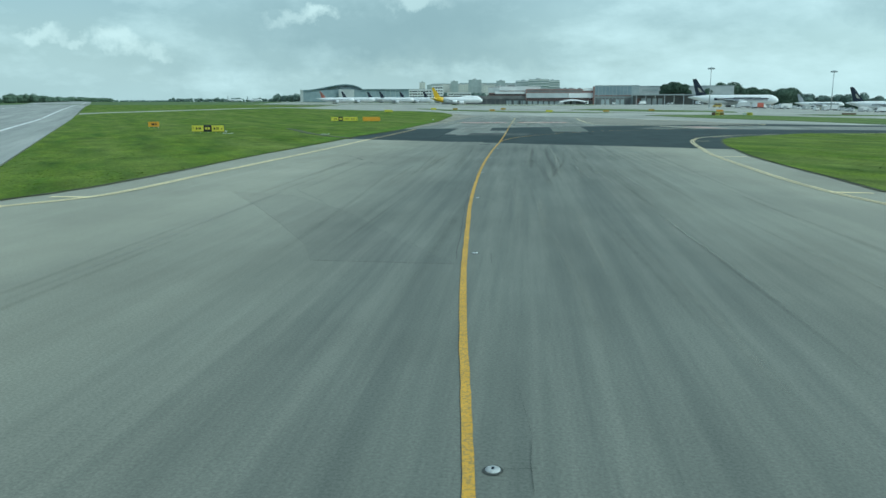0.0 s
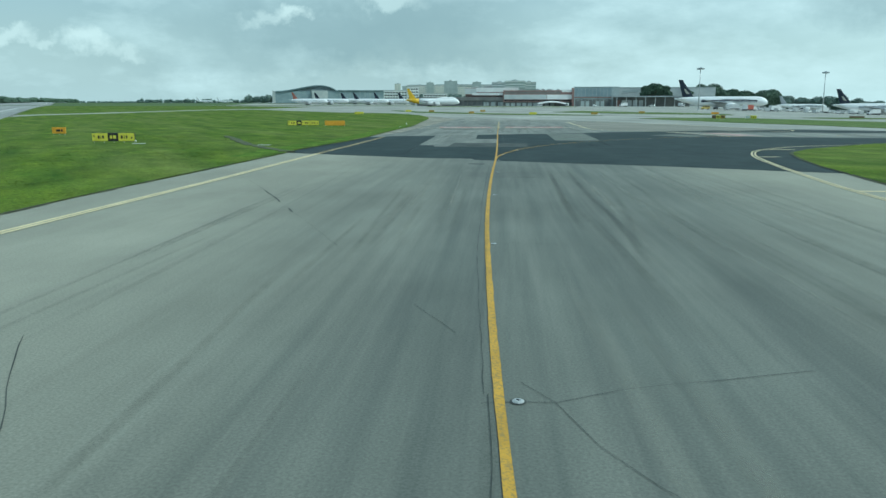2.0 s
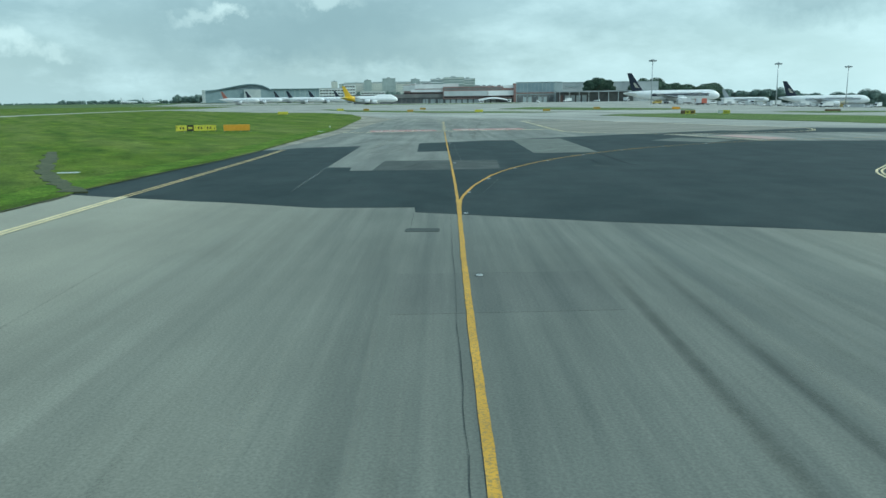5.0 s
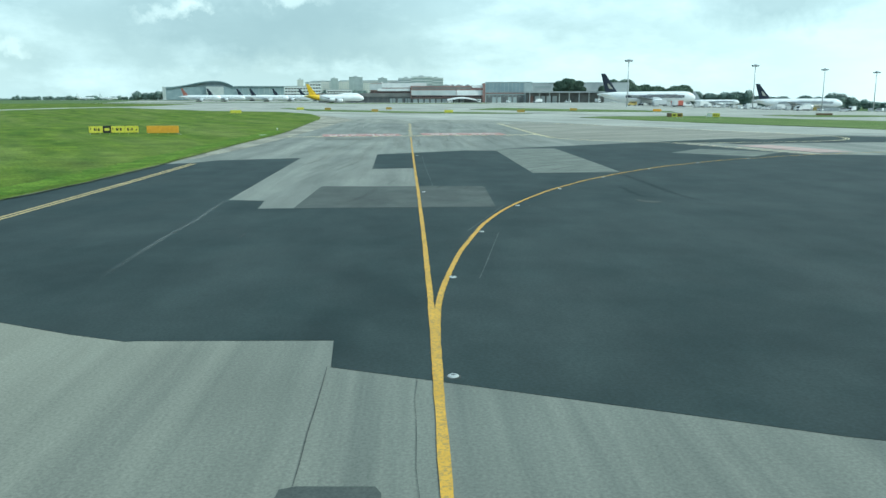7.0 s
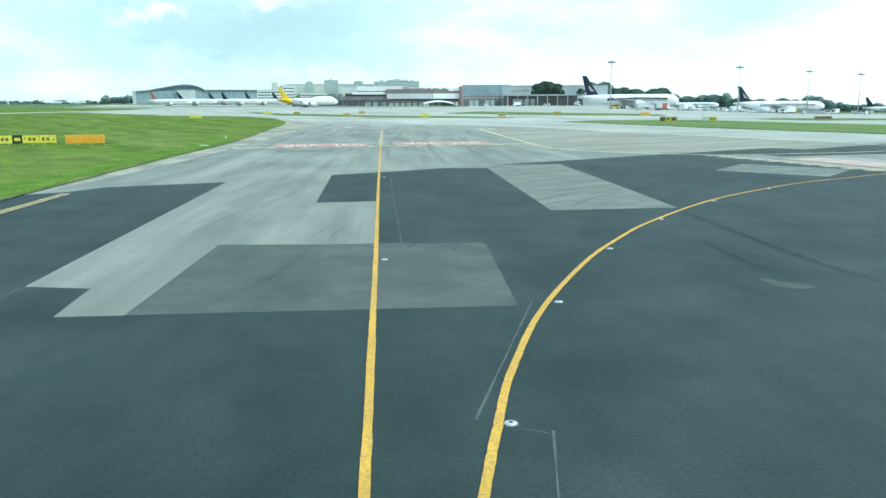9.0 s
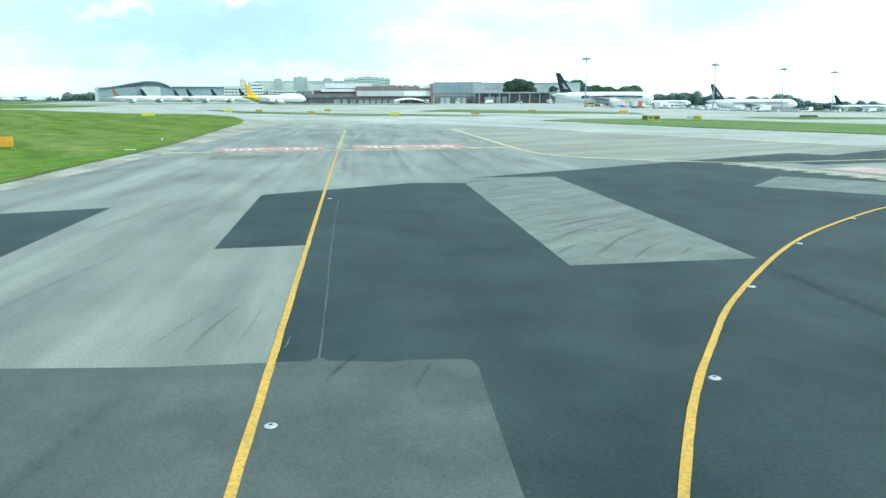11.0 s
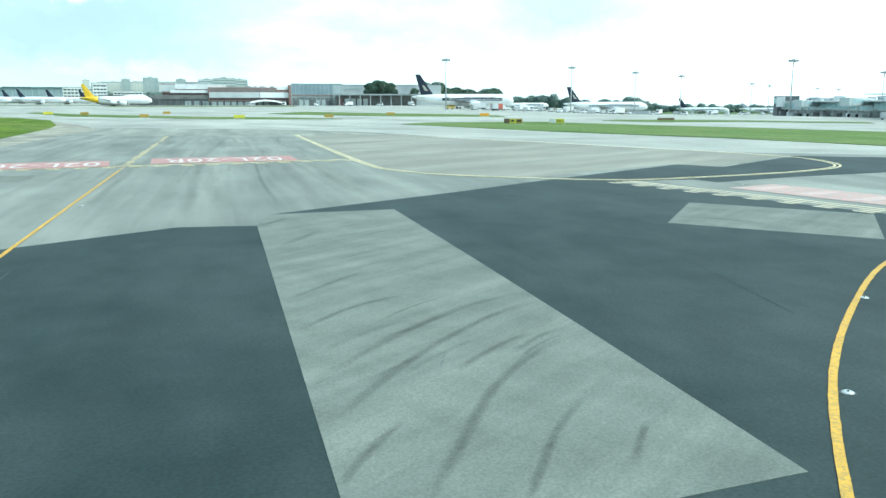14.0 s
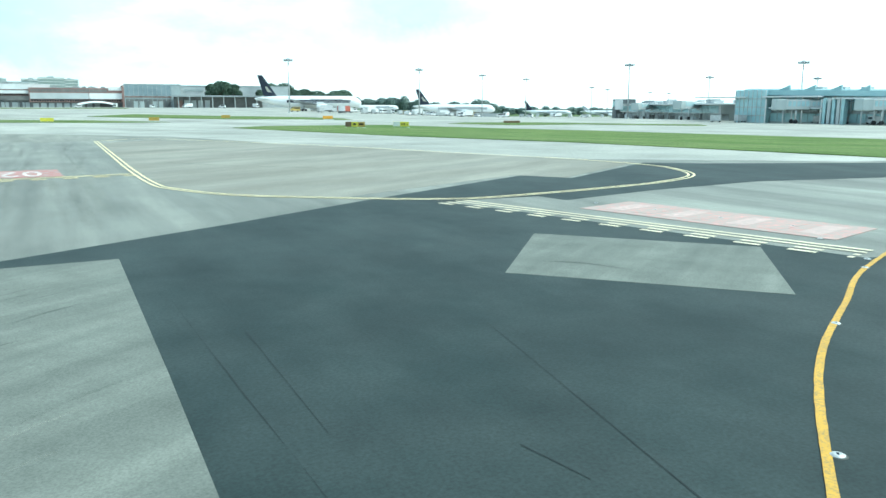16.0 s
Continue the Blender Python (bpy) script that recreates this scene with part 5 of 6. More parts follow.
def window_row(ob, x0, x1, y, z0, z1, n, mat=None, gap=0.25, name="window"):
    """Recessed glazing on the face at y that looks towards -y, pane by pane."""
    w = (x1 - x0) / n
    for i in range(n):
        part(name, box_bm(x0 + w * (i + gap / 2), x0 + w * (i + 1 - gap / 2), y - 0.12, y + 0.3, z0, z1), mat or GLASS_DARK, ob)


def building(name, label, a, b, depth, category="building"):
    """An Empty at the left front corner a, with local x running to the right front corner b; -y faces the viewer."""
    ang = math.degrees(math.atan2(b[1] - a[1], b[0] - a[0]))
    ob = thing(name, label, category, m=pose(a[0], a[1], min(rise(*a), rise(*b)) - 0.4, 0, 0, ang))
    return ob, math.hypot(b[0] - a[0], b[1] - a[1])


# curved-roof maintenance hangar
ob, L = building("hangar", "huge grey maintenance hangar with a low curved blue-grey roof", (-446, 1533), (-232, 1582), 90)
block(ob, "wall", 0, L * 0.56, 0, 90, 0, 23, HANGAR_WALL)
block(ob, "wall", L * 0.56, L, 5, 80, 0, 24, HANGAR_WALL)
for i in range(9):
    block(ob, "cladding_rib", L * (0.58 + 0.045 * i), L * (0.58 + 0.045 * i) + 0.8, 4.6, 5, 0, 23.6, WALL_GREY)
block(ob, "pylon", -4, 1.5, -3, 6, 0, 23.5, WALL_PALE, "pale corner tower")
block(ob, "annex", L * 0.33, L * 0.47, -8, 0, 0, 24, WALL_PALE, "pale annex block")
arc = [(L * 0.02 + L * 0.54 * i / 24, 23 + 11.5 * math.sin(math.pi * (i / 24) ** 1.9) ** 0.8) for i in range(25)]
bm = loft_bm([[(px, yy, pz) for yy, pz in ((-2, q), (92, q), (92, q - 2.2), (-2, q - 2.2))] for px, q in arc])
part("curved_roof", bm, ROOF_BLUE, ob, "shallow arched metal roof")
bm = bmesh.new()
vs = [bm.verts.new((px, 0.2, q - 2.0)) for px, q in arc] + [bm.verts.new((arc[-1][0], 0.2, 20)), bm.verts.new((arc[0][0], 0.2, 20))]
bm.faces.new(vs)
bmesh.ops.solidify(bm, geom=bm.faces[:], thickness=0.5)
part("gable", bm, HANGAR_WALL, ob)
for i in range(4):
    block(ob, "hangar_door", 12 + 27 * i, 36 + 27 * i, -0.5, 0, 0, 18, HANGAR_WALL)
block(ob, "roof_edge", L * 0.56, L + 1, 3, 82, 24, 25.2, ROOF_BLUE)

# white office blocks beside it
for a, b, h, n in (((-222, 1480), (-178, 1486), 24, 4), ((-170, 1420), (-150, 1424), 30, 5), ((-140, 1405), (-98, 1410), 18, 3)):
    ob, L = building("office_block", "white office block behind the parked airliners", a, b, 25)
    block(ob, "wall", 0, L, 0, 25, 0, h, WALL_WHITE, roof=ROOF_GREY)
    for s in range(n):
        window_row(ob, 1, L - 1, 0, 4 + s * (h - 4) / n, 6 + s * (h - 4) / n, max(3, int(L / 5)))

# apartment towers on the skyline
random.seed(11)
spec = [(480, 492, 148), (494, 518, 152), (516, 537, 151), (539, 553, 146), (554, 572, 152), (572, 597, 143), (597, 622, 152), (624, 641, 144), (642, 662, 150), (660, 690, 143), (684, 722, 140), (716, 742, 142)]
for i, (x0, x1, top) in enumerate(spec):
    far = 2450 + random.uniform(-60, 60)
    deg = lambda px: -8.09 + (px - 480) * 0.04057
    a, b = bearing((-0.9, 100.7), deg(x0), far), bearing((-0.9, 100.7), deg(x1 - 1), far)
    ob, L = building("apartment_block", "tall pale apartment block far beyond the airfield", a, b, 20)
    tagged(ob, group="apartment blocks")
    h = (182 - top) * far / 1357 + 1
    block(ob, "wall", 0, L, 0, 18, 0, h, WALL_GREY if i % 2 or x0 > 640 else WALL_BEIGE, roof=ROOF_GREY)
    if x0 >= 640:
        for s in range(3):
            block(ob, "balcony_band", -1.5, L + 1.5, -1.5, 0, h - 4 - 8 * s, h - 1.5 - 8 * s, WALL_WHITE)
    block(ob, "lift_house", L * 0.35, L * 0.6, 4, 14, h, h + 4, WALL_PALE)
    nb = max(2, int(L / 7))
    for i in range(nb):
        for s in range(int((h - 12) / 6)):
            # Windows in pale grey, not dark glass: far haze is put into their colour.
            part("window", box_bm(L * (i + 0.25) / nb, L * (i + 0.65) / nb, -0.15, 0.4, 12 + 6 * s, 14.0 + 6 * s), WALL_GREY, ob)

for x0, x1, top in ((505, 560, 150), (556, 640, 148), (636, 700, 147)):
    a, b = bearing((-0.9, 100.7), -8.09 + (x0 - 480) * 0.04057, 2540), bearing((-0.9, 100.7), -8.09 + (x1 - 480) * 0.04057, 2540)
    ob, L = building("apartment_block", "long grey-green apartment slab behind the pale towers", a, b, 20)
    tagged(ob, group="apartment blocks")
    h = (182 - top) * 2540 / 1357 + 1
    block(ob, "wall", 0, L, 0, 18, 0, h, WALL_GREY, roof=ROOF_GREY)
    for s in range(4):
        block(ob, "balcony_band", 0, L, -0.8, 0, h - 5 - 7 * s, h - 2.5 - 7 * s, WALL_BEIGE)

# red and white cargo terminal
ob, L = building("cargo_terminal", "red-brown cargo terminal with white fascia bands", (-107, 1000), (85, 997), 60)
k = L / 670
block(ob, "wall", 0, 380 * k, 4, 60, 0, 7.2, WALL_DARK, "shaded loading bays")
block(ob, "fascia", -1, 380 * k, 2, 60, 7.2, 11.2, WALL_TAN, "brown-grey fascia")
block(ob, "upper_wall", 210 * k, 380 * k, 6, 50, 11.2, 22.5, WALL_RED)
block(ob, "fascia", 240 * k, 374 * k, 3, 6, 13.6, 16.6, WALL_WHITE, "white fascia band")
block(ob, "fascia", 258 * k, 440 * k, 4.5, 20, 17.6, 22.8, WALL_WHITE, "white fascia band")
block(ob, "fascia", 208 * k, 258 * k, 4.5, 7, 15.0, 22.0, WALL_PALE)
block(ob, "wall", 375 * k, 668 * k, 2, 60, 0, 5.4, WALL_DARK, "shaded loading bays")
block(ob, "upper_wall", 375 * k, 668 * k, 0, 60, 5.4, 19.4, WALL_RED, "brick-red upper storey")
block(ob, "fascia", 378 * k, 560 * k, -0.6, 0, 8.6, 14.4, WALL_PALE, "pale fascia band")
block(ob, "fascia", 562 * k, 668 * k, -0.7, 0, 8.6, 14.4, WALL_WHITE, "white fascia band")
block(ob, "fascia", 625 * k, 668 * k, -0.5, 0, 17.2, 20.4, WALL_WHITE, "white fascia band")
block(ob, "stair_tower", 668 * k, 692 * k, -3, 10, 0, 22.4, WALL_RED, "red-brown stair tower")
window_row(ob, 212 * k, 372 * k, 6, 11.8, 13.2, 22)
window_row(ob, 380 * k, 664 * k, 0, 6.2, 8.2, 36)
window_row(ob, 380 * k, 620 * k, 0, 15.4, 18.2, 30, WALL_TAN)
random.seed(21)
for i in range(14):
    rx = random.uniform(220, 640) * k
    rz = 22.5 if rx < 378 * k else 19.4
    block(ob, "roof_unit", rx, rx + random.uniform(2, 6), 24, 30, rz, rz + random.uniform(1.0, 3.0), random.choice((WALL_PALE, ROOF_GREY, WALL_WHITE)))
for i in range(19):
    block(ob, "pier", 380 * k * i / 19, 380 * k * i / 19 + 0.7, 1.6, 2.0, 0, 11.0, WALL_TAN)
for i in range(12):
    block(ob, "bay_door", 380 * k * (i + 0.15) / 12, 380 * k * (i + 0.85) / 12, 3.6, 4.1, 0.4, 5.2, random.choice((WALL_GREY, WALL_DARK, WALL_TAN)))
for i in range(9):
    block(ob, "bay_door", (385 + 24 * i) * k, (402 + 24 * i) * k, 1.6, 2.1, 0.4, 4.4, WALL_GREY)
for i, (a, b) in enumerate(((500, 540), (556, 590), (600, 622))):
    bm = loft_bm([[(a * k + (b - a) * k * t / 10, yy, 19.3 + q * (0.15 + 2.0 * math.sin(math.pi * t / 10))) for yy, q in ((16, 1), (30, 1), (30, 0), (16, 0))] for t in range(11)])
    part("roof_vault", bm, ROOF_GREY, ob, "small vaulted rooflight")
bm = loft_bm([[(px, yy, pz) for yy, pz in ((-28, q), (-2, q + 1.5), (-2, q + 0.9), (-28, q - 0.6))] for px, q in [((522 + 118 * i / 10) * k, 2.8 + 2.4 * math.sin(math.pi * i / 10)) for i in range(11)]])
part("canopy", bm, WALL_WHITE, ob, "white arched canopy")

# grey cargo sheds
ob, L = building("cargo_shed", "long grey metal cargo shed with a flat eave", (78, 897), (118, 892), 60)
block(ob, "wall", 0, L + 8, 0, 60, 0, 21, WALL_GREY, roof=ROOF_GREY)
block(ob, "cladding_band", 0, L, -0.3, 0, 11, 20.6, HANGAR_WALL)
block(ob, "bay", 1, L, -0.4, 0, 0, 8, WALL_TAN, "brown shaded loading bay")
for i in range(7):
    block(ob, "bay_door", 2 + i * 5.4, 5.6 + i * 5.4, -0.7, -0.4, 0.3, 6.0, WALL_GREY if i % 3 else WALL_DARK)
for i in range(11):
    block(ob, "mullion", i * L / 10.2, i * L / 10.2 + 0.35, -0.6, -0.3, 0, 20.6, WALL_GREY)
block(ob, "stringcourse", 0, L, -0.6, 0, 9.5, 10.5, WALL_RED)
window_row(ob, 2, L - 2, 0, 13, 18, 6, GLASS_TEAL)
ob, L = building("cargo_shed", "long grey cargo shed with wide overhanging roof", (118, 880), (196, 868), 60)
block(ob, "wall", 0, L + 30, 46, 90, 0, 21, WALL_PALE, roof=ROOF_GREY)
block(ob, "wall", 0, L, 5.6, 14, 0, 10.2, WALL_TAN)
block(ob, "bay", 0, L, 2, 6, 0, 10, WALL_TAN, "brown shaded loading bay")
part("canopy", box_bm(-1, L + 22, -10, 6, 10.2, 11.4), ROOF_GREY, ob, "wide flat canopy")
for i in range(9):
    part("column", tube_bm([(4 + i * L / 8, -8, 0), (4 + i * L / 8, -8, 10.2)], [0.4, 0.4], 8), WALL_PALE, ob)
block(ob, "sign_band", L * 0.12, L * 0.34, 45.6, 46, 16, 18, WALL_GREY)
for i in range(5):
    block(ob, "dock", 3 + i * 6, 7.5 + i * 6, 0.8, 2, 0, 7, WALL_RED if i == 0 else WALL_PALE)

# pier terminal with glass front and roof fins
PIER_A, PIER_B = bearing((11.09, 135.94), 48.04, 262), bearing((11.09, 135.94), 64, 232)
ob, L = building("pier_terminal", "two-storey glass airport pier with blue-green roof and fins", PIER_A, PIER_B, 40, "terminal")
block(ob, "plinth", 0, L, 2, 40, 0, 3.4, WALL_GREY)
block(ob, "wall", 0, L, 3, 40, 3.4, 9.0, WALL_PALE)
for s, (z0, z1) in enumerate(((0.8, 3.2), (4.2, 6.2), (6.5, 8.6))):
    window_row(ob, 2, L - 2, 2.9 if s else 1.9, z0, z1, 30, GLASS_TEAL, 0.12, "pane")
drop = lambda px: -1.5 * px / L            # the roof falls gently along the pier
bm = loft_bm([[(px, yy, z + drop(px)) for yy, z in ((0, 8.8), (0, 10.4), (3, 10.8), (42, 10.8), (42, 8.8))] for px in (1, L * 0.25, L * 0.5, L * 0.75, L + 1)])
part("roof", bm, ROOF_TEAL, ob, "blue-green metal roof")
for x0, x1, z in ((9, 26, 7.9), (30, L + 1, 7.3)):
    part("eave", box_bm(x0, x1, -3.4, 0.4, z, z + 0.4), WALL_WHITE, ob, "thin white eave")
for i in range(8):
    bx = 12 + i * 7.6
    z = 10.4 + drop(bx)
    bm = loft_bm([[(bx, yy, z), (bx + 3.4, yy, z), (bx + 3.4, yy, z + 1.35), (bx + 3.05, yy, z + 1.3)] for yy in (0.5, 1.1)])
    part("roof_fin", bm, ROOF_TEAL, ob, "wedge-shaped roof fin")
tower = part("entrance_tower", box_bm(-1.2, 9, -1, 20, 0, 10.2, bevel=0.1), GLASS_TEAL, ob, "glazed corner tower")
for i in range(8):
    part("mullion", box_bm(-1.2 + 1.43 * i, -1.04 + 1.43 * i, -1.15, -0.95, 0, 10.2), WALL_PALE, tower)
for z in (2.4, 4.9, 7.4):
    part("transom", box_bm(-1.2, 9, -1.2, -0.96, z, z + 0.3), WALL_GREY, tower)
for i in range(31):
    px = 2 + i * (L - 4) / 30
    part("mullion", box_bm(px - 0.14, px + 0.14, 2.5, 2.8, 3.4, 8.7), WALL_PALE, ob)
part("eave", box_bm(-15, 3, -2.5, 8, 7.9, 8.25), WALL_WHITE, ob, "thin pale eave beside the corner tower")
part("gallery", box_bm(11, 27, -2.8, 1.5, 4.6, 5.0), WALL_PALE, ob, "pale walkway slab")
for i in range(12):
    px = 10 + i * 5.6
    part("column", tube_bm([(px, -2.6, 0), (px, -2.6, 7.4)], [0.2, 0.2], 10), WALL_WHITE, ob)
for i in range(5):
    px = 27.5 + i * 1.3
    part("shaft", box_bm(px, px + 0.8, -3.2, -1.0, 0, 7.6), WALL_PALE if i % 2 else GLASS_TEAL, ob, "pale lift and stair shaft")
for i in range(9):
    part("roof_unit", box_bm(14 + 7 * i, 16.5 + 7 * i, 18, 21, 10.8 + drop(14 + 7 * i), 11.6 + drop(14 + 7 * i)), WALL_PALE, ob)


def jet_bridge(x, y, turn, length=24):
    ob = thing("jet_bridge", "white boarding bridge on wheeled supports", "boarding bridge", "boarding bridges", m=grounded(x, y, 0, turn))
    for x0, x1, w, z0, z1 in ((0, length * 0.55, 1.2, 4.2, 6.6), (length * 0.5, length, 1.45, 4.0, 6.8)):
        tn = part("tunnel", box_bm(x0, x1, -w, w, z0, z1, bevel=0.15), WALL_PALE, ob)
        for s in (-1, 1):
            for i in range(6):
                px = x0 + (x1 - x0) * (i + 0.15) / 6
                part("side_window", box_bm(px, px + (x1 - x0) * 0.11, s * w - 0.04, s * w + 0.04, z0 + 0.9, z1 - 0.5), GLASS_TEAL, tn)
    part("rotunda", tube_bm([(0, 0, 0), (0, 0, 3.5), (0, 0, 3.6), (0, 0, 7.2)], [0.5, 0.5, 1.7, 1.7], 16), WALL_PALE, ob)
    part("cab", box_bm(length - 1, length + 2.2, -1.8, 1.8, 3.8, 6.9, bevel=0.25), WALL_GREY, ob)
    for s in (-1, 1):
        lg = part("leg", tube_bm([(length * 0.75, s * 1.5, 0.6), (length * 0.75, s * 1.5, 4.0)], [0.25, 0.3], 10), STEEL, ob)
        part("wheel", tube_bm([(length * 0.75, s * 1.5 - 0.25, 0.6), (length * 0.75, s * 1.5 + 0.25, 0.6)], [0.6, 0.6], 14), DARK, lg)
    for i in range(5):
        part("rib", box_bm(2 + i * 1.3, 2.15 + i * 1.3, -1.27, 1.27, 4.1, 6.7), WALL_GREY, ob)
    return ob


for dg, far, t in ((53.8, 252, 150), (58.5, 244, 160), (45.5, 312, 195), (42.3, 362, 200)):
    x, y = bearing((11.09, 135.94), dg, far)
    jet_bridge(x, y, t, 15)

# lower far terminal wing
ob, L = building("terminal_wing", "low far terminal wing of glass and white walls", (281.4, 467.2), (224.4, 336.2), 40, "terminal")
block(ob, "wall", 16, L, 3, 40, 0, 3.8, WALL_PALE, "recessed shaded ground floor")
block(ob, "upper_wall", 16, L, 0, 40, 3.8, 7.2, WALL_PALE)
window_row(ob, 18, L - 2, 0, 4.3, 6.8, 44, GLASS_TEAL, 0.14, "pane")
part("roof", box_bm(15, L * 0.34, -1, 41, 7.2, 7.9), ROOF_GREY, ob)
part("roof", box_bm(L * 0.34, L + 10, -4, 40, 7.2, 7.7, bevel=0.1), WALL_WHITE, ob, "thin white roof slab")
tower = block(ob, "stair_tower", 13, 20, -2, 8, 0, 10.2, WALL_DARK, "dark clad stair tower")
for i in range(4):
    part("window", box_bm(14 + 1.5 * i, 15 + 1.5 * i, -2.15, -1.95, 6.5, 9.2), GLASS_TEAL, tower)
block(ob, "screen", 21, 32, -3, -2.2, 5.0, 9.8, WALL_WHITE, "tall white screen wall")
for i in range(22):
    px = 17 + i * (L - 20) / 21
    part("column", tube_bm([(px, 0.8, 0), (px, 0.8, 3.8)], [0.25, 0.25], 8), WALL_PALE, ob)
random.seed(31)
for i in range(14):
    px = random.uniform(22, L - 8)
    part("roof_unit", box_bm(px, px + random.uniform(1.5, 4), 10, 14, 7.7, 7.9 + random.uniform(0.6, 1.9)), random.choice((WALL_PALE, WALL_GREY, ROOF_GREY)), ob)
for i in range(10):
    px = 24 + i * (L - 34) / 9
    part("service_box", box_bm(px, px + random.uniform(1.5, 4), -2.4, -0.4, 0, random.uniform(1.6, 3.0)), random.choice((WALL_WHITE, WALL_PALE, WALL_TAN)), ob)

# ---------------------------------------------------------------- trees


def leaves_bm(blobs, n, size, seed, inner=0.55):
    """Many small leaf sprays scattered through ellipsoids: verts and faces for one crown mesh."""
    rng = np.random.default_rng(seed)
    vs, fs = [], []
    vol = np.array([b[3] * b[4] * b[5] for b in blobs]) ** 0.67
    for (cx, cy, cz, rx, ry, rz), cnt in zip(blobs, (n * vol / vol.sum()).astype(int)):
        d = rng.normal(size=(cnt, 3))
        d /= np.linalg.norm(d, axis=1)[:, None]
        r = rng.uniform(inner, 1.05, cnt)[:, None]
        c = np.array([cx, cy, cz]) + d * r * [rx, ry, rz]
        a, b = rng.normal(size=(2, cnt, 3))
        a /= np.linalg.norm(a, axis=1)[:, None]
        b -= (a * b).sum(1)[:, None] * a
        b /= np.linalg.norm(b, axis=1)[:, None]
        s = size * rng.uniform(0.5, 1.3, cnt)[:, None]
        base = len(vs)
        q = np.stack([c - a * s, c - b * s * 0.55, c + a * s, c + b * s * 0.55], 1).reshape(-1, 3)
        vs += q.tolist()
        fs += [(base + 4 * i, base + 4 * i + 1, base + 4 * i + 2, base + 4 * i + 3) for i in range(cnt)]
    return vs, fs


def pydata(name, vs, fs, mat, parent=None):
    me = bpy.data.meshes.new(name)
    me.from_pydata(vs, [], fs)
    me.materials.append(mat)
    ob = new(name, me)
    if parent is not None:
        ob.parent = parent
    return ob


def fill(vs, fs, blobs, rng):
    """The dense inside of each crown."""
    for cx, cy, cz, rx, ry, rz in blobs:
        base = len(vs)
        for j in range(1, 6):
            for i in range(10):
                a, e, q = 2 * math.pi * i / 10, math.pi * (j / 6 - 0.5), 0.84 * rng.uniform(0.9, 1.08)
                vs.append((cx + q * rx * math.cos(e) * math.cos(a), cy + q * ry * math.cos(e) * math.sin(a), cz + q * rz * math.sin(e)))
        fs += [(base + 10 * j + i, base + 10 * j + (i + 1) % 10, base + 10 * j + 10 + (i + 1) % 10, base + 10 * j + 10 + i) for j in range(4) for i in range(10)]
        fs.append(tuple(base + 40 + i for i in range(10)))


def broad_tree(x, y, h, w, seed, label="large dark green rain tree with a wide flat crown"):
    rng = random.Random(seed)
    ob = thing("tree", label, "tree", "trees", m=grounded(x, y, -0.1))
    bm = tube_bm([(0, 0, 0), (0.2, 0.1, h * 0.2), (0.1, 0.3, h * 0.42)], [h * 0.02, h * 0.016, h * 0.013], 10)
    part("trunk", bm, BARK, ob)
    blobs = []
    for i in range(11):
        a = 2 * math.pi * i / 11 + rng.uniform(-0.4, 0.4)
        r = w * 0.5 * rng.uniform(0.25, 0.85)
        e = (r * math.cos(a), r * math.sin(a), h * rng.uniform(0.52, 0.86))
        part("limb", tube_bm([(0.1, 0.2, h * 0.38), (e[0] * 0.5, e[1] * 0.5, h * 0.55), e], [h * 0.014, h * 0.010, h * 0.004], 6), BARK, ob)
        blobs.append((*e, w * rng.uniform(0.13, 0.26), w * rng.uniform(0.13, 0.26), h * rng.uniform(0.08, 0.15)))
    blobs.append((0, 0, h * 0.8, w * 0.3, w * 0.3, h * 0.17))
    vs, fs = leaves_bm(blobs, 9000, h * 0.026, seed, 0.75)
    fill(vs, fs, blobs, rng)
    pydata("crown", vs, fs, LEAF, ob)
    return ob


for i, (x, y, h, w) in enumerate(((155, 895, 22.5, 15), (162, 892, 25.5, 18), (169, 898, 24.5, 17), (176, 894, 23, 14), (203, 905, 18, 12))):
    broad_tree(x, y, h, w, 40 + i)


def wood(name, a, b, h, depth, seed, n, label, mat=LEAF_HAZY):
    """A far belt of trees along a line: trunks and crowns joined into one mass nobody could count."""
    rng = random.Random(seed)
    blobs = []
    L = math.hypot(b[0] - a[0], b[1] - a[1])
    k = int(L / (h * 0.34)) + 2
    for i in range(k):
        t = i / (k - 1) + rng.uniform(-0.5, 0.5) / k
        x, y = a[0] + (b[0] - a[0]) * t + rng.uniform(-1, 1) * depth, a[1] + (b[1] - a[1]) * t + rng.uniform(-1, 1) * depth
        hh = h * rng.uniform(0.72, 1.0) * (0.92 + 0.14 * math.sin(3.1 * t * k / 7 + seed))
        z = rise(x, y)
        blobs.append((x, y, z + hh * 0.62, h * rng.uniform(0.3, 0.5), h * rng.uniform(0.3, 0.5), hh * 0.40))
        blobs.append((x + rng.uniform(-3, 3), y, z + hh * 0.3, h * 0.4, h * 0.4, hh * 0.34))
    vs, fs = leaves_bm(blobs, int(n * 4.0), h * 0.034, seed, 0.82)
    fill(vs, fs, blobs, rng)
    return tagged(pydata(name, vs, fs, mat), label, "trees", kind="stuff")


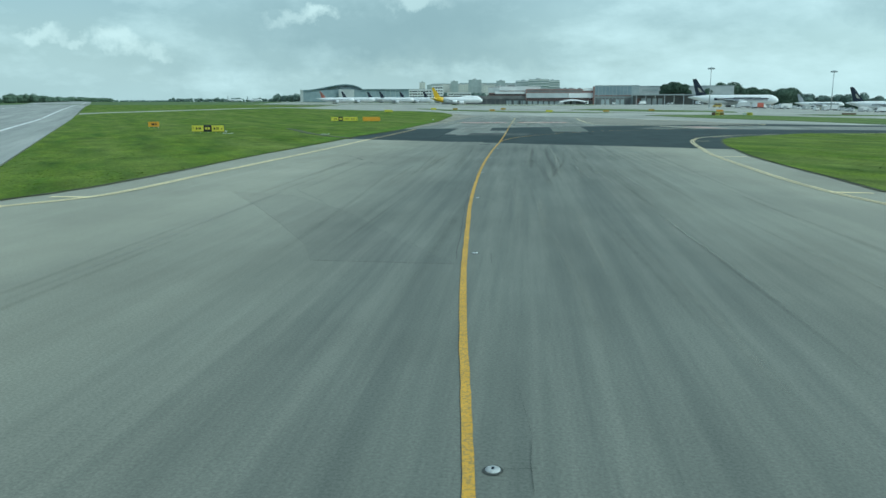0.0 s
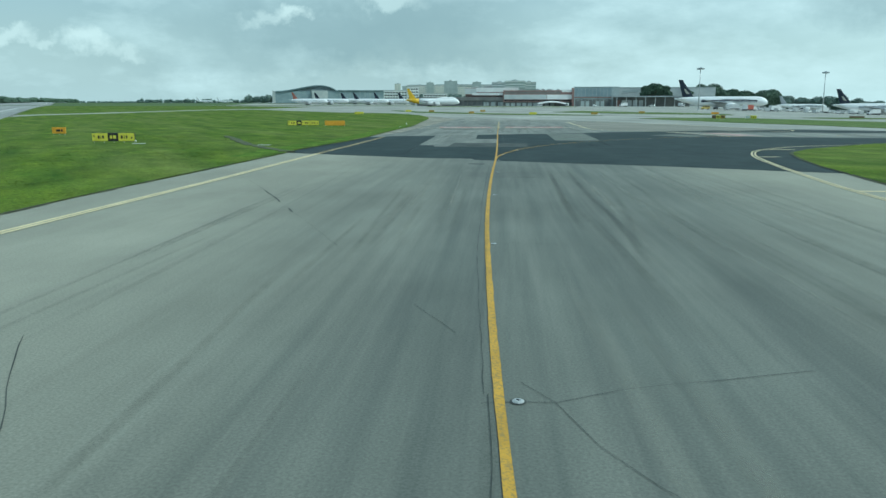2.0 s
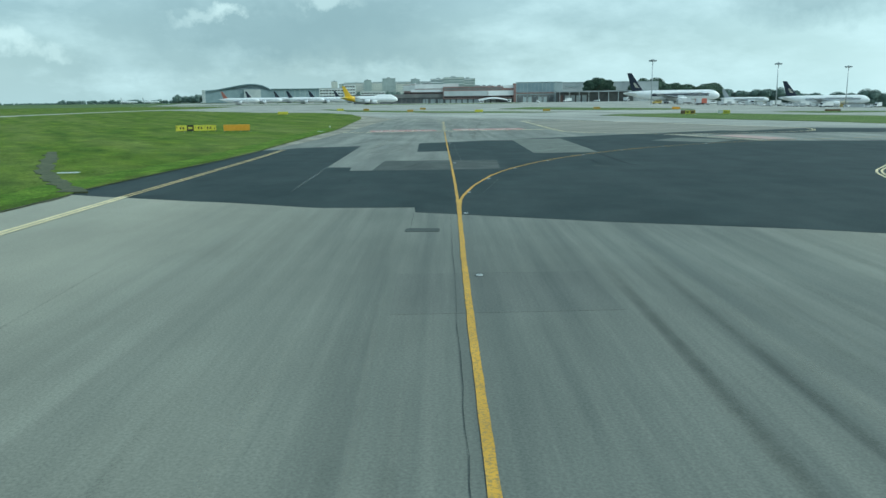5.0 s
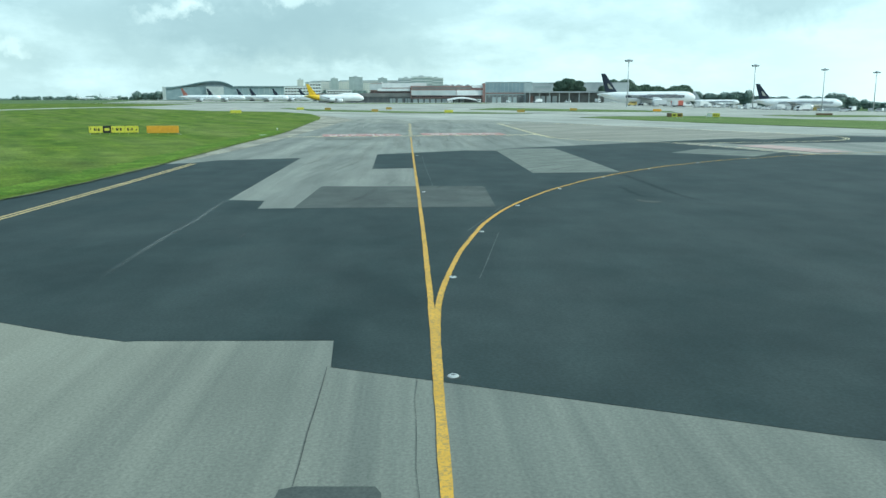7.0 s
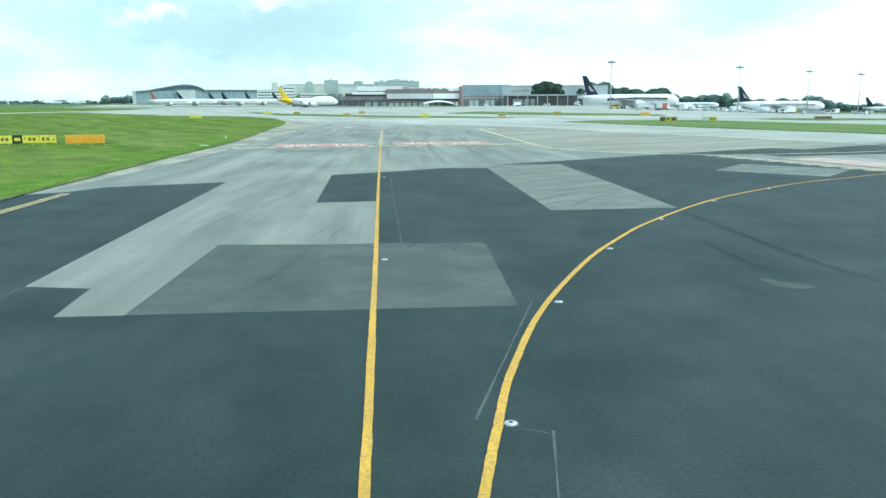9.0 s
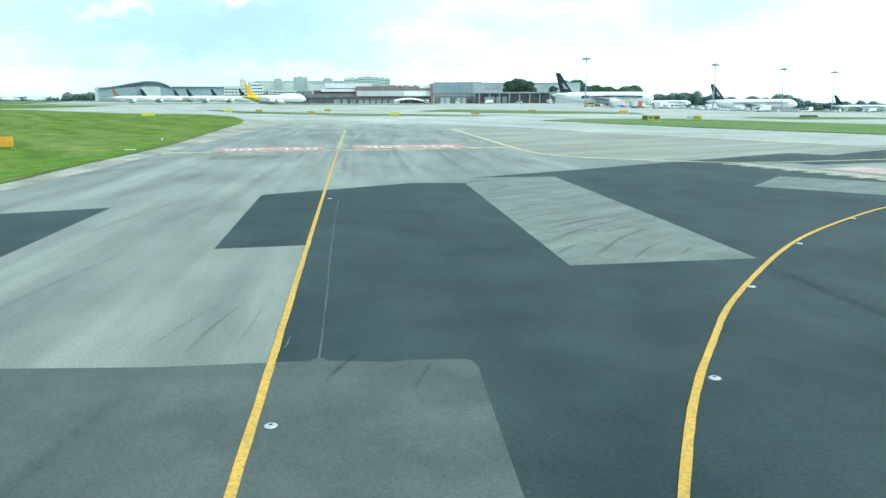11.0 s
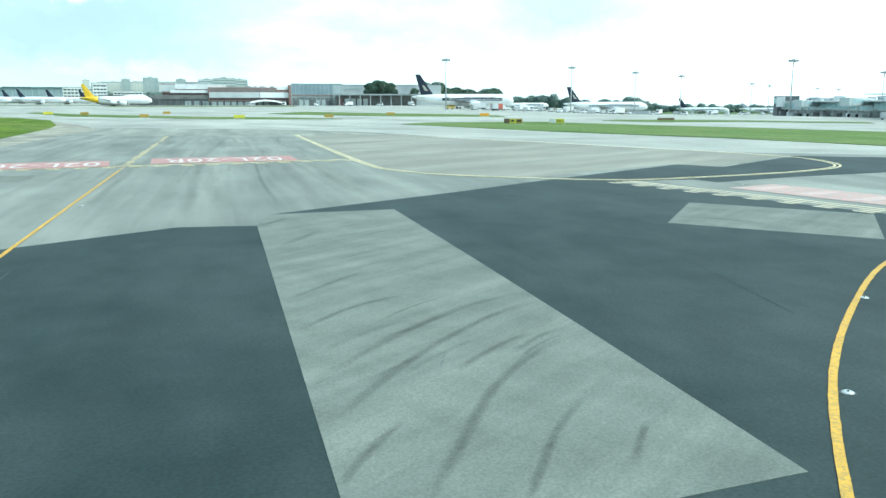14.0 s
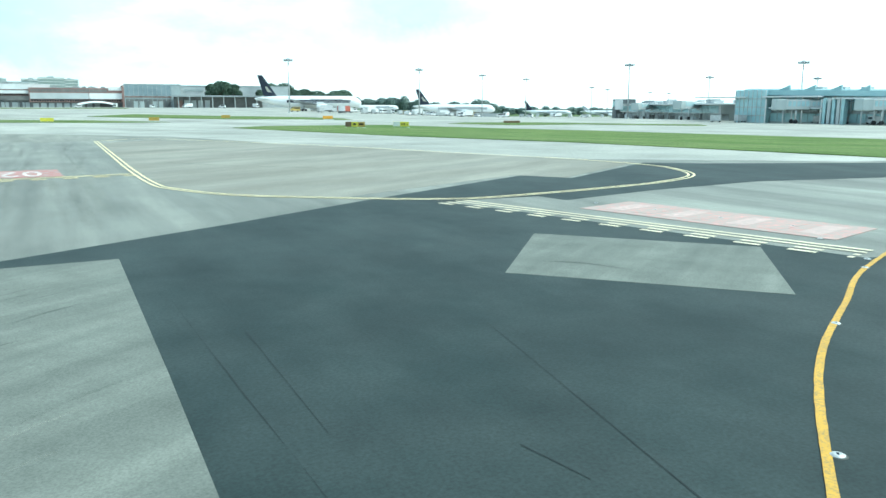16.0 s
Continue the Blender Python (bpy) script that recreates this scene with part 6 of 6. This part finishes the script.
C9 = (-0.9, 100.7)
C0 = (2.3, -1.9)
C16 = (11.09, 135.94)
wood("woodland", bearing(C9, 14.6, 930), bearing(C9, 20.2, 930), 25, 8, 1, 12000, "dark green belt of trees behind the cargo apron", LEAF)
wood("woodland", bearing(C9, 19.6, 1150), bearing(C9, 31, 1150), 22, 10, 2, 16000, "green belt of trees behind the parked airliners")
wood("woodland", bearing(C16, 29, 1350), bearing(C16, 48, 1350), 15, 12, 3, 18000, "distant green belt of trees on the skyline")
wood("woodland", bearing(C0, -42, 1150), bearing(C0, -33.2, 1350), 14, 8, 4, 14000, "distant dark tree belt beyond the runway", LEAF)
wood("woodland", bearing(C0, -33.4, 1350), bearing(C0, -29.2, 1900), 9, 8, 5, 12000, "distant dark tree belt beyond the runway", LEAF)
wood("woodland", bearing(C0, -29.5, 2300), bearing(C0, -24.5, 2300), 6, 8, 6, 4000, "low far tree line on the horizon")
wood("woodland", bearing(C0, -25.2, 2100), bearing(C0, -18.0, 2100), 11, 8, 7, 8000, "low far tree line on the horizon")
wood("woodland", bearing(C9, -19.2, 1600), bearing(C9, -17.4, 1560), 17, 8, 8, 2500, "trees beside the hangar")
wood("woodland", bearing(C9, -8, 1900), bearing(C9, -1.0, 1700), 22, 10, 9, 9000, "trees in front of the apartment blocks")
wood("woodland", bearing(C9, -0.4, 1500), bearing(C9, 4.5, 1500), 31, 10, 10, 6000, "trees behind the cargo terminal", LEAF)

# ---------------------------------------------------------------- ground vehicles


def wheels(ob, xs, w, r=0.38):
    for x in xs:
        for s in (-1, 1):
            wl_ = part("wheel", tube_bm([(x, s * w - 0.12, r), (x, s * w + 0.12, r)], [r, r], 14), DARK, ob)
            part("hub", tube_bm([(x, s * (w + 0.11) - 0.02, r), (x, s * (w + 0.11) + 0.03, r)], [r * 0.5, r * 0.45], 10), STEEL, wl_)


def van(x, y, turn, paint, label):
    ob = thing("van", label, "vehicle", "apron vehicles", m=grounded(x, y, 0, turn))
    prof = [(-2.5, 0.45), (-2.5, 2.15), (-2.3, 2.3), (1.0, 2.3), (1.7, 1.45), (2.5, 1.2), (2.6, 0.45)]
    part("body", loft_bm([[(px, yy, pz) for px, pz in prof] for yy in (-0.95, 0.95)]), paint, ob)
    for s in (-1, 1):
        part("side_window", box_bm(-2.2, 0.9, s * 0.96 - 0.02, s * 0.96 + 0.02, 1.45, 2.05), GLASS_DARK, ob)
    part("windscreen", loft_bm([[(1.08, yy, 2.2), (1.68, yy, 1.55), (1.72, yy, 1.56), (1.12, yy, 2.22)] for yy in (-0.85, 0.85)]), GLASS_DARK, ob)
    wheels(ob, (-1.6, 1.6), 0.86)
    return ob


def box_truck(x, y, turn, paint, label):
    ob = thing("truck", label, "vehicle", "apron vehicles", m=grounded(x, y, 0, turn))
    part("chassis", box_bm(-4, 4, -0.9, 0.9, 0.55, 0.95), DARK, ob)
    part("cargo_box", box_bm(-4, 1.9, -1.25, 1.25, 0.95, 3.5, bevel=0.05), paint, ob)
    cab = part("cab", loft_bm([[(px, yy, pz) for px, pz in ((2.0, 0.6), (2.0, 2.7), (3.3, 2.7), (3.9, 1.6), (4.0, 0.6))] for yy in (-1.15, 1.15)]), VAN_WHITE, ob)
    part("windscreen", loft_bm([[(3.36, yy, 2.6), (3.85, yy, 1.72), (3.9, yy, 1.74), (3.42, yy, 2.62)] for yy in (-1.0, 1.0)]), GLASS_DARK, cab)
    wheels(ob, (-2.6, 2.9), 1.05, 0.48)
    return ob


def dolly(x, y, turn, label="silver cargo container on a low baggage dolly"):
    ob = thing("cargo_dolly", label, "cargo dolly", "cargo dollies", m=grounded(x, y, 0, turn))
    part("deck", box_bm(-1.6, 1.6, -1.1, 1.1, 0.45, 0.6), STEEL, ob)
    part("container", box_bm(-1.5, 1.5, -1.0, 1.0, 0.6, 2.25, bevel=0.08), CONTAINER, ob)
    wheels(ob, (-1.1, 1.1), 0.95, 0.22)
    return ob


random.seed(5)
v0 = van(150, 512, 10, VAN_WHITE, "white service van parked on the apron")
t0 = box_truck(140, 520, 170, VAN_WHITE, "white box truck beside the airliner")
t1 = box_truck(166, 520, 20, VAN_WHITE, "white catering truck with a closed box on the apron")
box_truck(146, 505, 8, VAN_RED, "faded red service truck below the airliner")
v1 = van(122, 512, 185, VAN_YELLOW, "yellow service van on the apron")
d0 = dolly(133, 505, 15)
for k in range(20):
    x, y = bearing(C16, 17.0 + 0.55 * k + random.uniform(-0.2, 0.2), 400 + random.uniform(-20, 90))
    copy_thing((v0, d0, d0, v0, d0, t0, v1)[k % 7], grounded(x, y, 0, random.uniform(0, 360)))
for k in range(20):
    x, y = bearing(C16, 26.0 + 0.75 * k + random.uniform(-0.25, 0.25), 520 + random.uniform(-30, 120))
    copy_thing((v0, d0, v0, t0, d0)[k % 5], grounded(x, y, 0, random.uniform(0, 360)))
for k in range(7):
    x, y = bearing(C16, 46.5 + 1.6 * k, 262 - 3.0 * k + random.uniform(-8, 14))
    copy_thing((d0, d0, v0, d0)[k % 4], grounded(x, y, 0, random.uniform(0, 360)))
for k in range(16):
    x, y = bearing(C16, 19.6 + 0.62 * k + random.uniform(-0.2, 0.2), 455 + random.uniform(-12, 25))
    copy_thing((d0, d0, v0, t1, d0, v0)[k % 6], grounded(x, y, 0, random.uniform(-20, 20) + 180 * (k % 2)))
for k in range(8):
    x, y = bearing(C9, 3.0 + 2.2 * k, 640 + random.uniform(-40, 60))
    copy_thing((v0, t0)[k % 2], grounded(x, y, 0, random.uniform(0, 360)))


def container_stack(x, y, turn, label):
    ob = thing("container", label, "cargo container", "cargo containers", m=grounded(x, y, 0, turn))
    part("box", box_bm(-3, 3, -1.3, 1.3, 0.1, 2.6, bevel=0.06), CONTAINER if "silver" in label else VAN_YELLOW, ob)
    for i in range(6):
        part("rib", box_bm(-2.6 + i, -2.5 + i, -1.36, 1.36, 0.2, 2.5), STEEL, ob)
    part("skid", box_bm(-3, 3, -1.2, 1.2, 0, 0.1), DARK, ob)


for k in range(9):
    x, y = bearing(C16, 27.6 + 0.42 * k, 600)
    container_stack(x, y, -30, "yellow cargo container standing on the apron" if k == 4 else "silver cargo container standing on the apron")

# ---------------------------------------------------------------- grass tufts along the near edges
rng = np.random.default_rng(3)
vs, fs = [], []


def inside(px, py, poly):
    hit = False
    for (x1, y1), (x2, y2) in zip(poly, poly[1:] + poly[:1]):
        if (y1 > py) != (y2 > py) and px < (x2 - x1) * (py - y1) / (y2 - y1) + x1:
            hit = not hit
    return hit


def tufts(poly, x0, x1, y0, y1, count, lo, hi):
    made = 0
    while made < count:
        x, y = rng.uniform(x0, x1), rng.uniform(y0, y1)
        made += 1
        if not inside(x, y, poly):
            continue
        h, w, a = rng.uniform(lo, hi), rng.uniform(0.05, 0.16), rng.uniform(0, math.pi)
        dx, dy = w * math.cos(a), w * math.sin(a)
        ox, oy = rng.normal(0, 0.16, 2)
        z = rise(x, y) + 0.04
        b = len(vs)
        vs.extend([(x - dx, y - dy, z), (x + dx, y + dy, z), (x + ox + dx * 0.5, y + oy + dy * 0.5, z + h), (x + ox - dx * 0.7, y + oy - dy * 0.7, z + h * 0.8)])
        fs.append((b, b + 1, b + 2, b + 3))


tufts(GL, -60, -20, 30, 150, 22000, 0.02, 0.05)
tufts(GR, 22, 70, 30, 130, 14000, 0.02, 0.05)
tagged(pydata("grass_tufts", vs, fs, GRASS), "short uneven tufts of green grass", "grass", kind="stuff")
